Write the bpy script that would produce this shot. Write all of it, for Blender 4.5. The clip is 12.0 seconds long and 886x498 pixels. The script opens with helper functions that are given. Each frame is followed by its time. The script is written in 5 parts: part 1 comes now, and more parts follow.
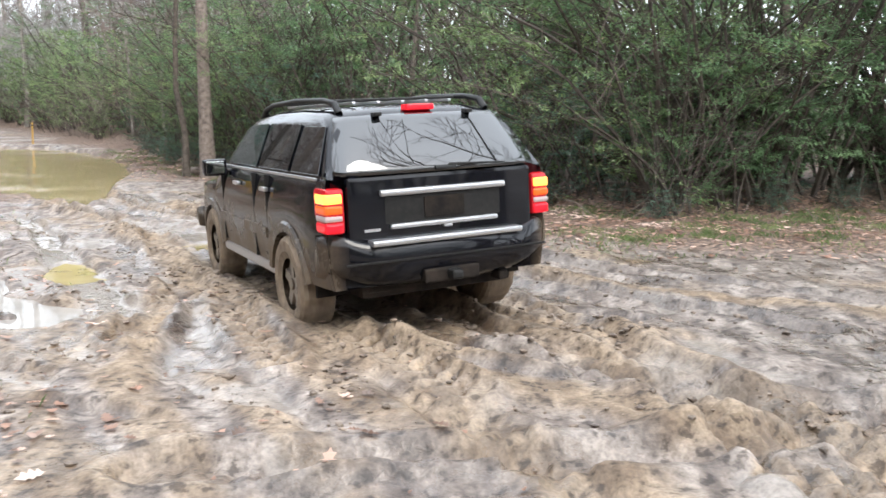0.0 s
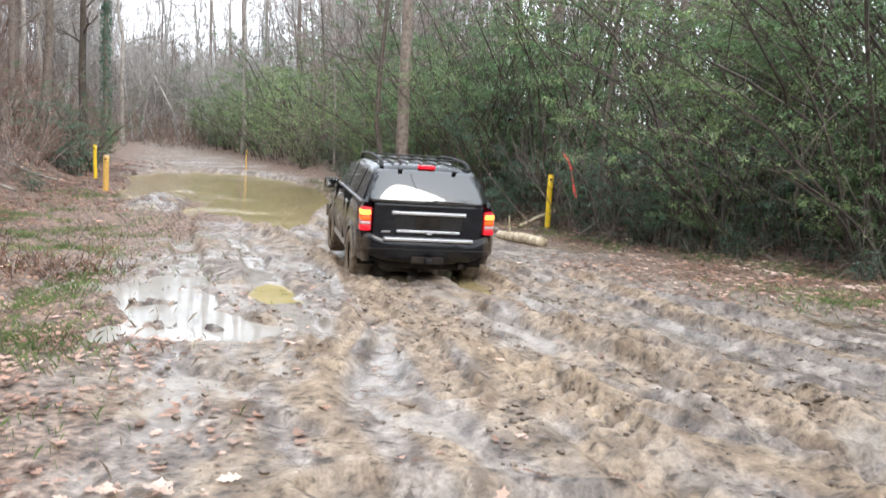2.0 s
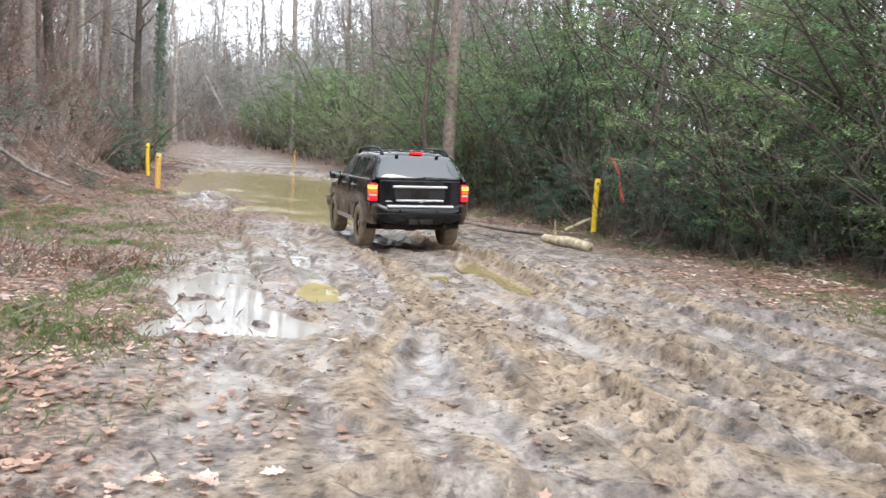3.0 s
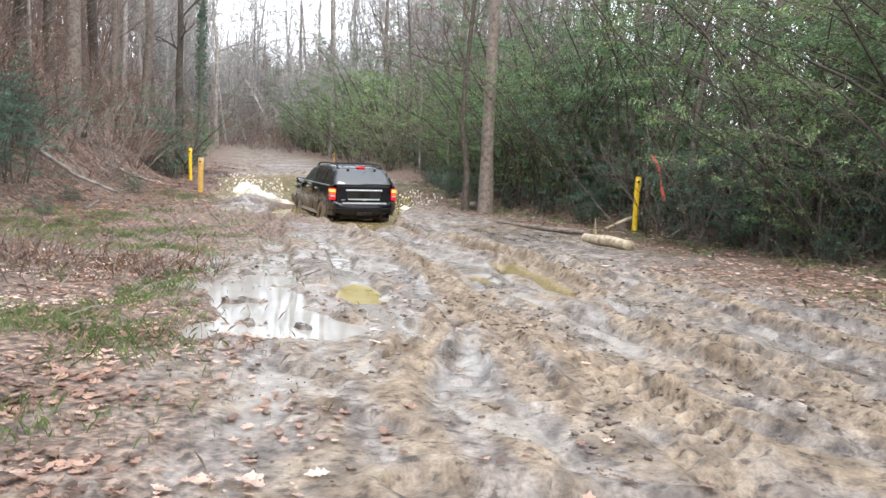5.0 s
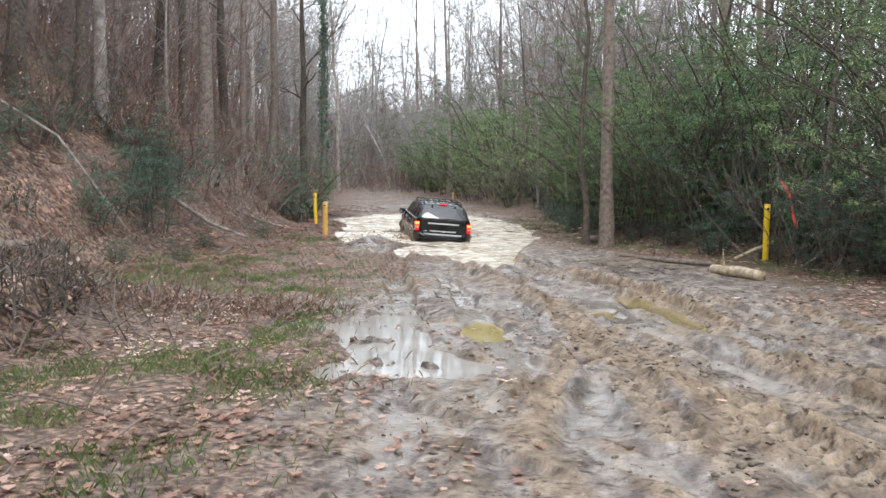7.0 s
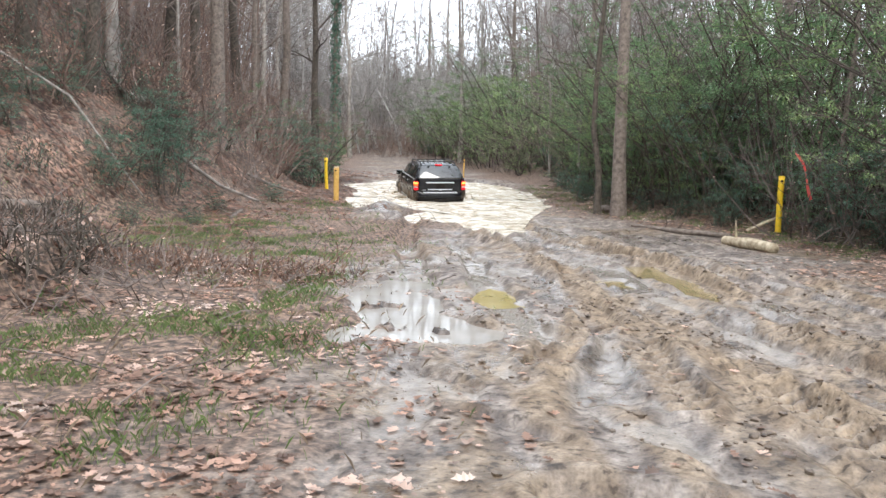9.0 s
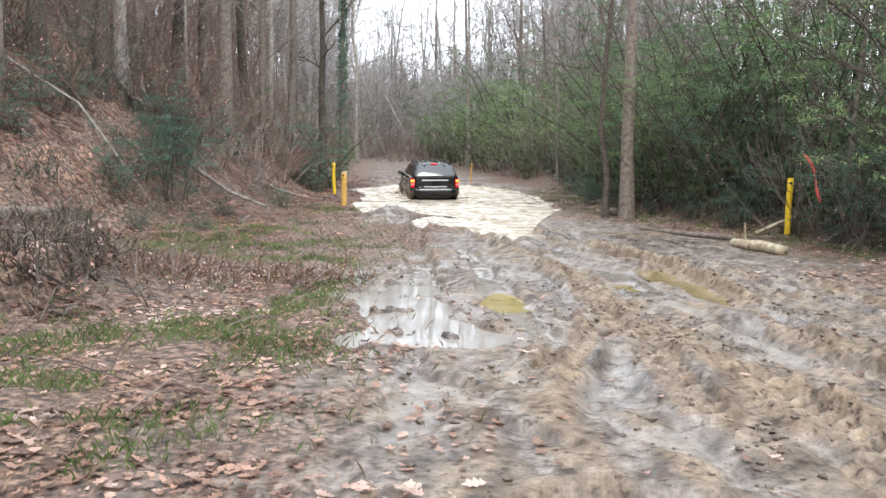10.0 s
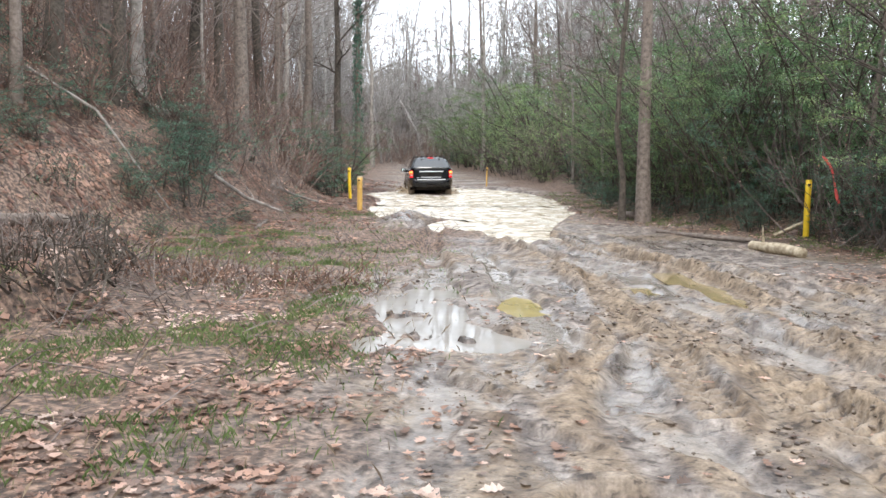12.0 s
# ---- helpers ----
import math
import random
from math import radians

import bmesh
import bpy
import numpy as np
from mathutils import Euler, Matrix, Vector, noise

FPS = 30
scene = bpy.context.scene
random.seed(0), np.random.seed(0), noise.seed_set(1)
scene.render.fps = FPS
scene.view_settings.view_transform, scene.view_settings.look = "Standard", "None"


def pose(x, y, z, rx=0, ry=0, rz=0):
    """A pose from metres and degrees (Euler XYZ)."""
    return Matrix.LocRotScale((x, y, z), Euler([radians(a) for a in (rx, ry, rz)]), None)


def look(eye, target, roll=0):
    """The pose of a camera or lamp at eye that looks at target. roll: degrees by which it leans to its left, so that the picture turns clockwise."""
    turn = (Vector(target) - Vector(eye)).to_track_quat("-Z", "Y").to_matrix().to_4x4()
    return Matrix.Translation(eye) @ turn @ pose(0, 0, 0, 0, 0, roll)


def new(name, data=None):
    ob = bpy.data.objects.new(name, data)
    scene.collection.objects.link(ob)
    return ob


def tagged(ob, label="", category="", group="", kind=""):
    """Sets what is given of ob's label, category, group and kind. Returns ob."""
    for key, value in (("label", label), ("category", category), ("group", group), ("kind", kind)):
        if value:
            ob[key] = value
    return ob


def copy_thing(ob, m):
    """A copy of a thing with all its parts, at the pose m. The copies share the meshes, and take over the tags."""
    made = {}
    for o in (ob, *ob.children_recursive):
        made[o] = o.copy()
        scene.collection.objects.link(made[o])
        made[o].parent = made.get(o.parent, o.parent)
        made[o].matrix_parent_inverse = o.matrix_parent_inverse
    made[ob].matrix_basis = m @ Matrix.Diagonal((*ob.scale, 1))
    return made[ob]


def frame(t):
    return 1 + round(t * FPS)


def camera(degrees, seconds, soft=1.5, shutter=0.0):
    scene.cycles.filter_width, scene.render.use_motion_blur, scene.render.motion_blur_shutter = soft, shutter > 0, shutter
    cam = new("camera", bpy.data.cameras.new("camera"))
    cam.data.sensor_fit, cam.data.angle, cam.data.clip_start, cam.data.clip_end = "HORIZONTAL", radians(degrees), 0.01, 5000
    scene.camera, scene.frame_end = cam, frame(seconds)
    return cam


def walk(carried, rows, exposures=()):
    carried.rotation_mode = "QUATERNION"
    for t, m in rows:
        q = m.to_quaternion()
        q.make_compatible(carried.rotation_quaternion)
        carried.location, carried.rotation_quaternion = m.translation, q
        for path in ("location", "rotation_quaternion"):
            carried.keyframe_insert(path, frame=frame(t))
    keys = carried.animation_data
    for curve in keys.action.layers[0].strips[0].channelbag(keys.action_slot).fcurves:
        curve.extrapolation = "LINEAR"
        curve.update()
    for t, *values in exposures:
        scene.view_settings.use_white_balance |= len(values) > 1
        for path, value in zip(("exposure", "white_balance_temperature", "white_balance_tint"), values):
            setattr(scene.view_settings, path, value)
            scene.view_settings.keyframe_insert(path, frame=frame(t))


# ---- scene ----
cam = camera(54.4, 12.0, shutter=0.5)

PATH = [
    (0, (-0.001, 0.495, 1.518), (0.048, 2.476, 1.245), 0.4),
    (0.5, (-0.026, 0.453, 1.519), (-0.046, 2.435, 1.254), 0.8),
    (1, (-0.021, 0.437, 1.508), (-0.089, 2.42, 1.264), 2.1),
    (1.5, (-0.049, 0.412, 1.519), (-0.346, 2.37, 1.239), 3.3),
    (2, (-0.028, 0.418, 1.543), (-0.399, 2.373, 1.349), 3.0),
    (2.5, (-0.029, 0.398, 1.534), (-0.422, 2.354, 1.383), 3.1),
    (3, (-0.034, 0.411, 1.528), (-0.506, 2.345, 1.334), 3.8),
    (3.5, (-0.04, 0.411, 1.534), (-0.555, 2.335, 1.356), 3.7),
    (5.5, (-0.039, 0.406, 1.537), (-0.645, 2.302, 1.338), 2.0),
    (6, (-0.07, 0.396, 1.549), (-0.771, 2.264, 1.403), 0.4),
    (6.5, (-0.07, 0.386, 1.552), (-0.869, 2.216, 1.446), -0.2),
    (8.5, (-0.103, 0.403, 1.533), (-0.937, 2.21, 1.336), 1.6),
    (9, (-0.117, 0.404, 1.529), (-0.956, 2.209, 1.33), 1.6),
    (9.5, (-0.123, 0.402, 1.53), (-0.974, 2.201, 1.337), 1.4),
    (10, (-0.126, 0.408, 1.532), (-0.982, 2.206, 1.342), 1.2),
    (10.5, (-0.13, 0.413, 1.535), (-0.989, 2.21, 1.351), 1.0),
    (11, (-0.138, 0.416, 1.528), (-1.011, 2.207, 1.349), 0.8),
    (11.5, (-0.141, 0.417, 1.528), (-1.022, 2.204, 1.349), 0.9),
    (12, (-0.135, 0.415, 1.532), (-1.024, 2.197, 1.351), 0.8),
]
walk(cam, [(t, look(eye, target, roll)) for t, eye, target, roll in PATH],
     exposures=((0.0, 1.2), (0.6, 1.2), (1.5, 1.15), (2.5, 1.0), (3.5, 1.05), (5.5, 0.95), (6.5, 0.5), (8.5, 0.8), (12.0, 0.8)))

# ---- light ----
world = bpy.data.worlds.new("overcast_sky")
scene.world = world
world.use_nodes = True
wn, wl = world.node_tree.nodes, world.node_tree.links
sky = wn.new("ShaderNodeTexSky")
sky.sky_type = "NISHITA"
sky.sun_disc = False
sky.sun_elevation, sky.sun_rotation = radians(48), radians(150)
sky.air_density, sky.dust_density, sky.ozone_density = 1.0, 6.0, 1.0
soft_sky = wn.new("ShaderNodeMixRGB")  # an even cloud deck over most of the blue
soft_sky.inputs[0].default_value = 0.8
soft_sky.inputs[2].default_value = (10.9, 11.8, 12.9, 1)
wl.new(sky.outputs[0], soft_sky.inputs[1])
wl.new(soft_sky.outputs[0], wn["Background"].inputs[0])
wn["Background"].inputs[1].default_value = 0.15
sun = new("sun", bpy.data.lights.new("sun", "SUN"))
sun.data.energy, sun.data.angle, sun.data.color = 0.9, radians(25), (1.0, 0.96, 0.9)
sun.matrix_world = look((0, 0, 30), (-8, 14, 5))


# ---- materials ----
def material(name, build, **plain):
    m = bpy.data.materials.new(name)
    m.use_nodes = True
    n, l = m.node_tree.nodes, m.node_tree.links
    p = n["Principled BSDF"]
    for key, value in plain.items():
        p.inputs[key.replace("_", " ")].default_value = value
    if build:
        build(n, l, p)
    return m


def noise_node(n, l, scale, detail=4.0, rough=0.6, coords="Object", distort=0.0):
    c = n.new("ShaderNodeTexCoord")
    t = n.new("ShaderNodeTexNoise")
    t.inputs["Scale"].default_value, t.inputs["Detail"].default_value = scale, detail
    t.inputs["Roughness"].default_value, t.inputs["Distortion"].default_value = rough, distort
    l.new(c.outputs[coords], t.inputs["Vector"])
    return t.outputs["Fac"]


def ramp(n, l, fac, stops):
    r = n.new("ShaderNodeValToRGB")
    e = r.color_ramp.elements
    while len(e) < len(stops):
        e.new(0.5)
    for k, (at, col) in enumerate(stops):
        e[k].position, e[k].color = at, (*col, 1)
    l.new(fac, r.inputs[0])
    return r.outputs[0]


def mix(n, l, fac, a, b, how="MIX"):
    m = n.new("ShaderNodeMixRGB")
    m.blend_type = how
    for k, v in enumerate((fac, a, b)):
        if isinstance(v, (int, float)):
            m.inputs[k].default_value = v
        elif isinstance(v, tuple):
            m.inputs[k].default_value = (*v, 1)
        else:
            l.new(v, m.inputs[k])
    return m.outputs[0]


def arith(n, l, how, a, b, c=None, clamp=False):
    m = n.new("ShaderNodeMath")
    m.operation, m.use_clamp = how, clamp
    for k, v in enumerate((a, b, c)):
        if v is None:
            continue
        if isinstance(v, (int, float)):
            m.inputs[k].default_value = v
        else:
            l.new(v, m.inputs[k])
    return m.outputs[0]


def bump(n, l, p, height, strength, distance):
    b = n.new("ShaderNodeBump")
    b.inputs["Strength"].default_value, b.inputs["Distance"].default_value = strength, distance
    l.new(height, b.inputs["Height"])
    l.new(b.outputs[0], p.inputs["Normal"])


def ground_build(n, l, p):
    """Mud, clay, leaf soil and wet films, mixed by the cover that each spot has."""
    a = n.new("ShaderNodeVertexColor")
    a.layer_name = "cover"
    s = n.new("ShaderNodeSeparateColor")
    l.new(a.outputs["Color"], s.inputs[0])
    wet, litter, clay = s.outputs
    pale = a.outputs["Alpha"]
    c = n.new("ShaderNodeTexCoord")
    turn = n.new("ShaderNodeMapping")
    turn.inputs["Rotation"].default_value = (0, 0, radians(-29))
    turn.inputs["Scale"].default_value = (2.2, 1.0, 1.5)
    l.new(c.outputs["Object"], turn.inputs["Vector"])
    drag = n.new("ShaderNodeTexNoise")
    drag.inputs["Scale"].default_value, drag.inputs["Detail"].default_value, drag.inputs["Roughness"].default_value = 2.4, 4.0, 0.55
    l.new(turn.outputs[0], drag.inputs["Vector"])
    lump = noise_node(n, l, 13.0, 4.0, 0.58)
    grit = noise_node(n, l, 46.0, 2.0, 0.5)
    mud = ramp(n, l, drag.outputs["Fac"], [(0.36, (0.092, 0.071, 0.060)), (0.46, (0.155, 0.124, 0.106)), (0.54, (0.225, 0.187, 0.162)), (0.66, (0.32, 0.275, 0.242))])
    tan = ramp(n, l, drag.outputs["Fac"], [(0.38, (0.150, 0.104, 0.066)), (0.62, (0.280, 0.208, 0.138))])
    # soil and clump darken at low lump values, which also lower the bump
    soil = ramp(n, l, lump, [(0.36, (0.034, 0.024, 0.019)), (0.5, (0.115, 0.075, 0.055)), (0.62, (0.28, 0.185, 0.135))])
    col = mix(n, l, clay, mud, tan)
    col = mix(n, l, arith(n, l, "MULTIPLY", pale, 0.7), col, (0.295, 0.262, 0.232))
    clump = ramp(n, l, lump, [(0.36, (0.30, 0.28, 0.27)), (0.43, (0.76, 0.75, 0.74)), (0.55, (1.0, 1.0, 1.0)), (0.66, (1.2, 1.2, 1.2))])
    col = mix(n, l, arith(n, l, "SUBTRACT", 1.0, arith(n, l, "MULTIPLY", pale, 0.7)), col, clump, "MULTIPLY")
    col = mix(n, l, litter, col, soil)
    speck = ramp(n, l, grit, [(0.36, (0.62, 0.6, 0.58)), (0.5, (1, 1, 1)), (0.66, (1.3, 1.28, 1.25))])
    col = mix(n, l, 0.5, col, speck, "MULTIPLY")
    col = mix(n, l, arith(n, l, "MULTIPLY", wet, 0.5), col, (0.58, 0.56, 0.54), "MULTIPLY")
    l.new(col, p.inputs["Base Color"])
    sheen = arith(n, l, "MAXIMUM", arith(n, l, "MULTIPLY", wet, arith(n, l, "ADD", arith(n, l, "MULTIPLY", lump, 1.4), 0.2), clamp=True), pale)
    l.new(arith(n, l, "SUBTRACT", 0.85, arith(n, l, "MULTIPLY", sheen, 0.70)), p.inputs["Roughness"])
    h = arith(n, l, "ADD", lump, arith(n, l, "MULTIPLY", grit, 0.10))
    h = arith(n, l, "MULTIPLY", h, arith(n, l, "SUBTRACT", 1.0, arith(n, l, "MULTIPLY", pale, 0.6)))
    bump(n, l, p, h, 1.0, 0.017)


def tinted(name, stops, scale=6.0, rough=0.8, relief=0.3, depth=0.01, vary=0.35, **plain):
    """A surface of a few related colours, with grain and a piece-by-piece change of tone."""
    def build(n, l, p):
        f = noise_node(n, l, scale, 5.0, 0.65)
        col = ramp(n, l, f, stops)
        g = n.new("ShaderNodeNewGeometry")
        o = n.new("ShaderNodeObjectInfo")
        r = arith(n, l, "ADD", arith(n, l, "MULTIPLY", g.outputs["Random Per Island"], 0.65), arith(n, l, "MULTIPLY", o.outputs["Random"], 0.35))
        tone = ramp(n, l, r, [(0.0, (1 - vary,) * 3), (1.0, (1 + vary,) * 3)])
        l.new(mix(n, l, 1.0, col, tone, "MULTIPLY"), p.inputs["Base Color"])
        p.inputs["Roughness"].default_value = rough
        if relief:
            bump(n, l, p, f, relief, depth)
    return material(name, build, **plain)


def leafy(name, stops, vary=0.5, through_light=0.4, rough=0.5):
    """Leaves that let part of the light through."""
    def build(n, l, p):
        col = ramp(n, l, noise_node(n, l, 0.9, 3.0), stops)
        g = n.new("ShaderNodeNewGeometry")
        o = n.new("ShaderNodeObjectInfo")
        r = arith(n, l, "ADD", arith(n, l, "MULTIPLY", g.outputs["Random Per Island"], 0.6), arith(n, l, "MULTIPLY", o.outputs["Random"], 0.4))
        col = mix(n, l, 1.0, col, ramp(n, l, r, [(0.1, (1 - vary,) * 3), (0.9, (1 + vary,) * 3)]), "MULTIPLY")
        l.new(col, p.inputs["Base Color"])
        p.inputs["Roughness"].default_value = rough
        t = n.new("ShaderNodeBsdfTranslucent")
        l.new(col, t.inputs["Color"])
        m = n.new("ShaderNodeMixShader")
        m.inputs[0].default_value = through_light
        l.new(p.outputs[0], m.inputs[1])
        l.new(t.outputs[0], m.inputs[2])
        l.new(m.outputs[0], n["Material Output"].inputs["Surface"])
    return material(name, build)


MUD = material("wet_mud", ground_build)
BARK = tinted("grey_brown_bark", [(0.3, (0.075, 0.058, 0.048)), (0.7, (0.25, 0.205, 0.175))], 9.0, 0.9, 0.8, 0.03)
PALE_BARK = tinted("pale_bark", [(0.36, (0.13, 0.115, 0.10)), (0.64, (0.34, 0.31, 0.28))], 5.0, 0.85, 0.5, 0.02)
TWIG = tinted("bare_twigs", [(0.36, (0.10, 0.078, 0.069)), (0.64, (0.25, 0.207, 0.187))], 3.0, 0.9, 0)
RED_TWIG = tinted("reddish_brush", [(0.36, (0.085, 0.054, 0.043)), (0.64, (0.215, 0.142, 0.112))], 3.0, 0.9, 0)
GREEN = leafy("privet_leaves", [(0.36, (0.085, 0.165, 0.075)), (0.64, (0.185, 0.30, 0.14))])
LIME = leafy("thin_yellow_green_leaves", [(0.36, (0.14, 0.225, 0.085)), (0.64, (0.27, 0.37, 0.155))])
BLUE_GREEN = leafy("cedar_leaves", [(0.36, (0.065, 0.135, 0.095)), (0.64, (0.145, 0.24, 0.17))])
DRY_LEAF = leafy("fallen_oak_leaves", [(0.36, (0.19, 0.105, 0.072)), (0.5, (0.41, 0.255, 0.19)), (0.64, (0.64, 0.50, 0.43))], 0.8)
BANK_LEAF = leafy("damp_bank_leaves", [(0.36, (0.075, 0.038, 0.027)), (0.5, (0.19, 0.10, 0.07)), (0.64, (0.36, 0.22, 0.16))], 0.7)
GRASS = leafy("winter_grass", [(0.36, (0.08, 0.125, 0.04)), (0.64, (0.18, 0.235, 0.09))])
STRAW = tinted("dry_straw", [(0.36, (0.13, 0.09, 0.06)), (0.64, (0.36, 0.28, 0.20))], 2.5, 0.8, 0, vary=0.5)
YELLOW = tinted("yellow_post_paint", [(0.3, (0.62, 0.40, 0.012)), (0.7, (0.80, 0.55, 0.03))], 6.0, 0.5, 0.15, 0.004, vary=0.1)
OCHRE = tinted("weathered_yellow_wood", [(0.3, (0.42, 0.24, 0.05)), (0.7, (0.62, 0.39, 0.11))], 12.0, 0.75, 0.4, 0.006, vary=0.1)
CUT_WOOD = tinted("pale_peeled_wood", [(0.36, (0.26, 0.20, 0.13)), (0.64, (0.56, 0.48, 0.35))], 9.0, 0.8, 0.5, 0.01, vary=0.1)
RIBBON = tinted("pink_flagging_tape", [(0.3, (0.75, 0.09, 0.09)), (0.7, (0.85, 0.16, 0.13))], 5.0, 0.45, 0, vary=0.1)
CLOD = tinted("dark_mud_clods", [(0.36, (0.06, 0.044, 0.035)), (0.64, (0.24, 0.185, 0.14))], 14.0, 0.6, 0.8, 0.01, vary=0.4)


def water_build(col, rough, ripple):
    def build(n, l, p):
        f = noise_node(n, l, 1.7, 3.0)
        l.new(ramp(n, l, f, [(0.3, tuple(c * 0.85 for c in col)), (0.7, tuple(min(1, c * 1.12) for c in col))]), p.inputs["Base Color"])
        p.inputs["Roughness"].default_value, p.inputs["IOR"].default_value = rough, 1.33
        bump(n, l, p, noise_node(n, l, 5.0, 3.0, 0.6), ripple, 0.02)
    return build


SILT_WATER = material("churned_silty_water", water_build((0.27, 0.21, 0.11), 0.07, 0.25))
OCHRE_WATER = material("ochre_puddle_water", water_build((0.33, 0.26, 0.11), 0.04, 0.03))
CLEAR_WATER = material("still_dark_water", water_build((0.28, 0.26, 0.235), 0.03, 0.05))
FOAM = tinted("muddy_splash_foam", [(0.3, (0.62, 0.55, 0.44)), (0.7, (0.85, 0.80, 0.70))], 3.0, 0.35, 0.3, 0.02, vary=0.15)

def churn_build(n, l, p):
    """Opaque churned water: streaks of pale froth in tan silt."""
    f = noise_node(n, l, 1.6, 7.0, 0.66, distort=1.2)
    l.new(ramp(n, l, f, [(0.34, (0.24, 0.18, 0.11)), (0.45, (0.45, 0.385, 0.29)), (0.58, (0.66, 0.61, 0.53))]), p.inputs["Base Color"])
    l.new(arith(n, l, "ADD", 0.05, arith(n, l, "MULTIPLY", f, 0.35)), p.inputs["Roughness"])
    p.inputs["IOR"].default_value = 1.33
    bump(n, l, p, noise_node(n, l, 3.2, 5.0, 0.65), 1.0, 0.09)


CHURN = material("pale_churned_water", churn_build)


def paint_build(n, l, p):
    """Black car paint with dried mud splashed up from the sills."""
    c = n.new("ShaderNodeTexCoord")
    x = n.new("ShaderNodeSeparateXYZ")
    l.new(c.outputs["Object"], x.inputs[0])
    f = noise_node(n, l, 3.0, 6.0, 0.7)
    dust = noise_node(n, l, 40.0, 3.0, 0.7)
    low = arith(n, l, "SUBTRACT", 1.02, x.outputs[2])
    side = arith(n, l, "MULTIPLY", arith(n, l, "SUBTRACT", arith(n, l, "ABSOLUTE", x.outputs[0], 0.0), 0.74), 6.0, clamp=True)
    m = arith(n, l, "MULTIPLY", arith(n, l, "ADD", arith(n, l, "MULTIPLY", low, 1.5), arith(n, l, "MULTIPLY", arith(n, l, "SUBTRACT", f, 0.5), 1.9)), side, clamp=True)
    m = arith(n, l, "MULTIPLY", m, arith(n, l, "ADD", 0.55, arith(n, l, "MULTIPLY", dust, 0.6)), clamp=True)
    l.new(mix(n, l, m, (0.006, 0.0065, 0.009), (0.21, 0.155, 0.105)), p.inputs["Base Color"])
    l.new(arith(n, l, "ADD", 0.05, arith(n, l, "MULTIPLY", m, 0.7)), p.inputs["Roughness"])


PAINT = material("black_car_paint", paint_build, Specular_IOR_Level=0.35)
SIDE_GLASS = tinted("side_privacy_glass", [(0.3, (0.005, 0.006, 0.007)), (0.7, (0.010, 0.011, 0.012))], 3.0, 0.02, 0, vary=0.0, IOR=1.5)
BLACK_GLASS = tinted("privacy_glass", [(0.3, (0.006, 0.007, 0.008)), (0.7, (0.012, 0.013, 0.014))], 3.0, 0.02, 0, vary=0.0, IOR=2.0)
CLEAR_GLASS = tinted("front_door_glass", [(0.3, (0.02, 0.03, 0.03)), (0.7, (0.04, 0.05, 0.05))], 3.0, 0.03, 0, vary=0.0)
TRIM = tinted("black_plastic_trim", [(0.3, (0.008, 0.008, 0.008)), (0.7, (0.02, 0.019, 0.018))], 20.0, 0.5, 0.2, 0.002, vary=0.05, Specular_IOR_Level=0.25)
UNDER = tinted("muddy_underbody", [(0.36, (0.007, 0.006, 0.006)), (0.64, (0.030, 0.023, 0.018))], 6.0, 0.9, 0.4, 0.01, vary=0.05, Specular_IOR_Level=0.2)
CHROME = material("dull_bright_trim", None, Base_Color=(0.55, 0.56, 0.58, 1), Metallic=0.85, Roughness=0.28)
TYRE = tinted("mud_caked_tyre", [(0.3, (0.09, 0.065, 0.045)), (0.7, (0.26, 0.195, 0.135))], 9.0, 0.8, 0.6, 0.015, vary=0.1)
RIM = tinted("muddy_alloy_rim", [(0.3, (0.13, 0.10, 0.075)), (0.7, (0.32, 0.27, 0.22))], 7.0, 0.6, 0.4, 0.01, vary=0.1)


def glow(name, col, strength):
    return material(name, None, Base_Color=(*col, 1), Roughness=0.15, Emission_Color=(*col, 1), Emission_Strength=strength)


LAMP_RED = glow("lit_red_lens", (0.70, 0.008, 0.02), 0.28)
LAMP_DIM = glow("red_lens", (0.40, 0.008, 0.014), 0.07)
LAMP_HOT = glow("lit_bulb_lens", (1.0, 0.27, 0.05), 1.5)
LAMP_AMBER = glow("amber_lens", (0.8, 0.10, 0.012), 0.25)
LAMP_WHITE = glow("reversing_lens", (0.42, 0.33, 0.32), 0.05)
MIRROR = material("mirror_glass", None, Base_Color=(0.8, 0.85, 0.85, 1), Metallic=1.0, Roughness=0.04)


# ---- mesh helpers ----
def part(name, bm, mat, parent=None, label=""):
    me = bpy.data.meshes.new(name)
    bm.to_mesh(me)
    bm.free()
    me.materials.append(mat)
    ob = new(name, me)
    ob.parent = parent
    if label:
        ob["label"] = label
    return ob


def mesh_of(name, verts, faces, mat, smooth=False):
    me = bpy.data.meshes.new(name)
    me.from_pydata(verts, [], faces)
    me.materials.append(mat)
    if smooth:
        me.polygons.foreach_set("use_smooth", [True] * len(me.polygons))
    me.update()
    return me


def box(x0, x1, y0, y1, z0, z1, bev=0.0):
    bm = bmesh.new()
    bmesh.ops.create_cube(bm, size=1, matrix=Matrix.LocRotScale(((x0 + x1) / 2, (y0 + y1) / 2, (z0 + z1) / 2), None, (x1 - x0, y1 - y0, z1 - z0)))
    if bev:
        bmesh.ops.bevel(bm, geom=bm.edges[:], offset=bev, segments=2, profile=0.6, affect="EDGES")
    return bm


def smooth_all(bm):
    for f in bm.faces:
        f.smooth = True
    return bm


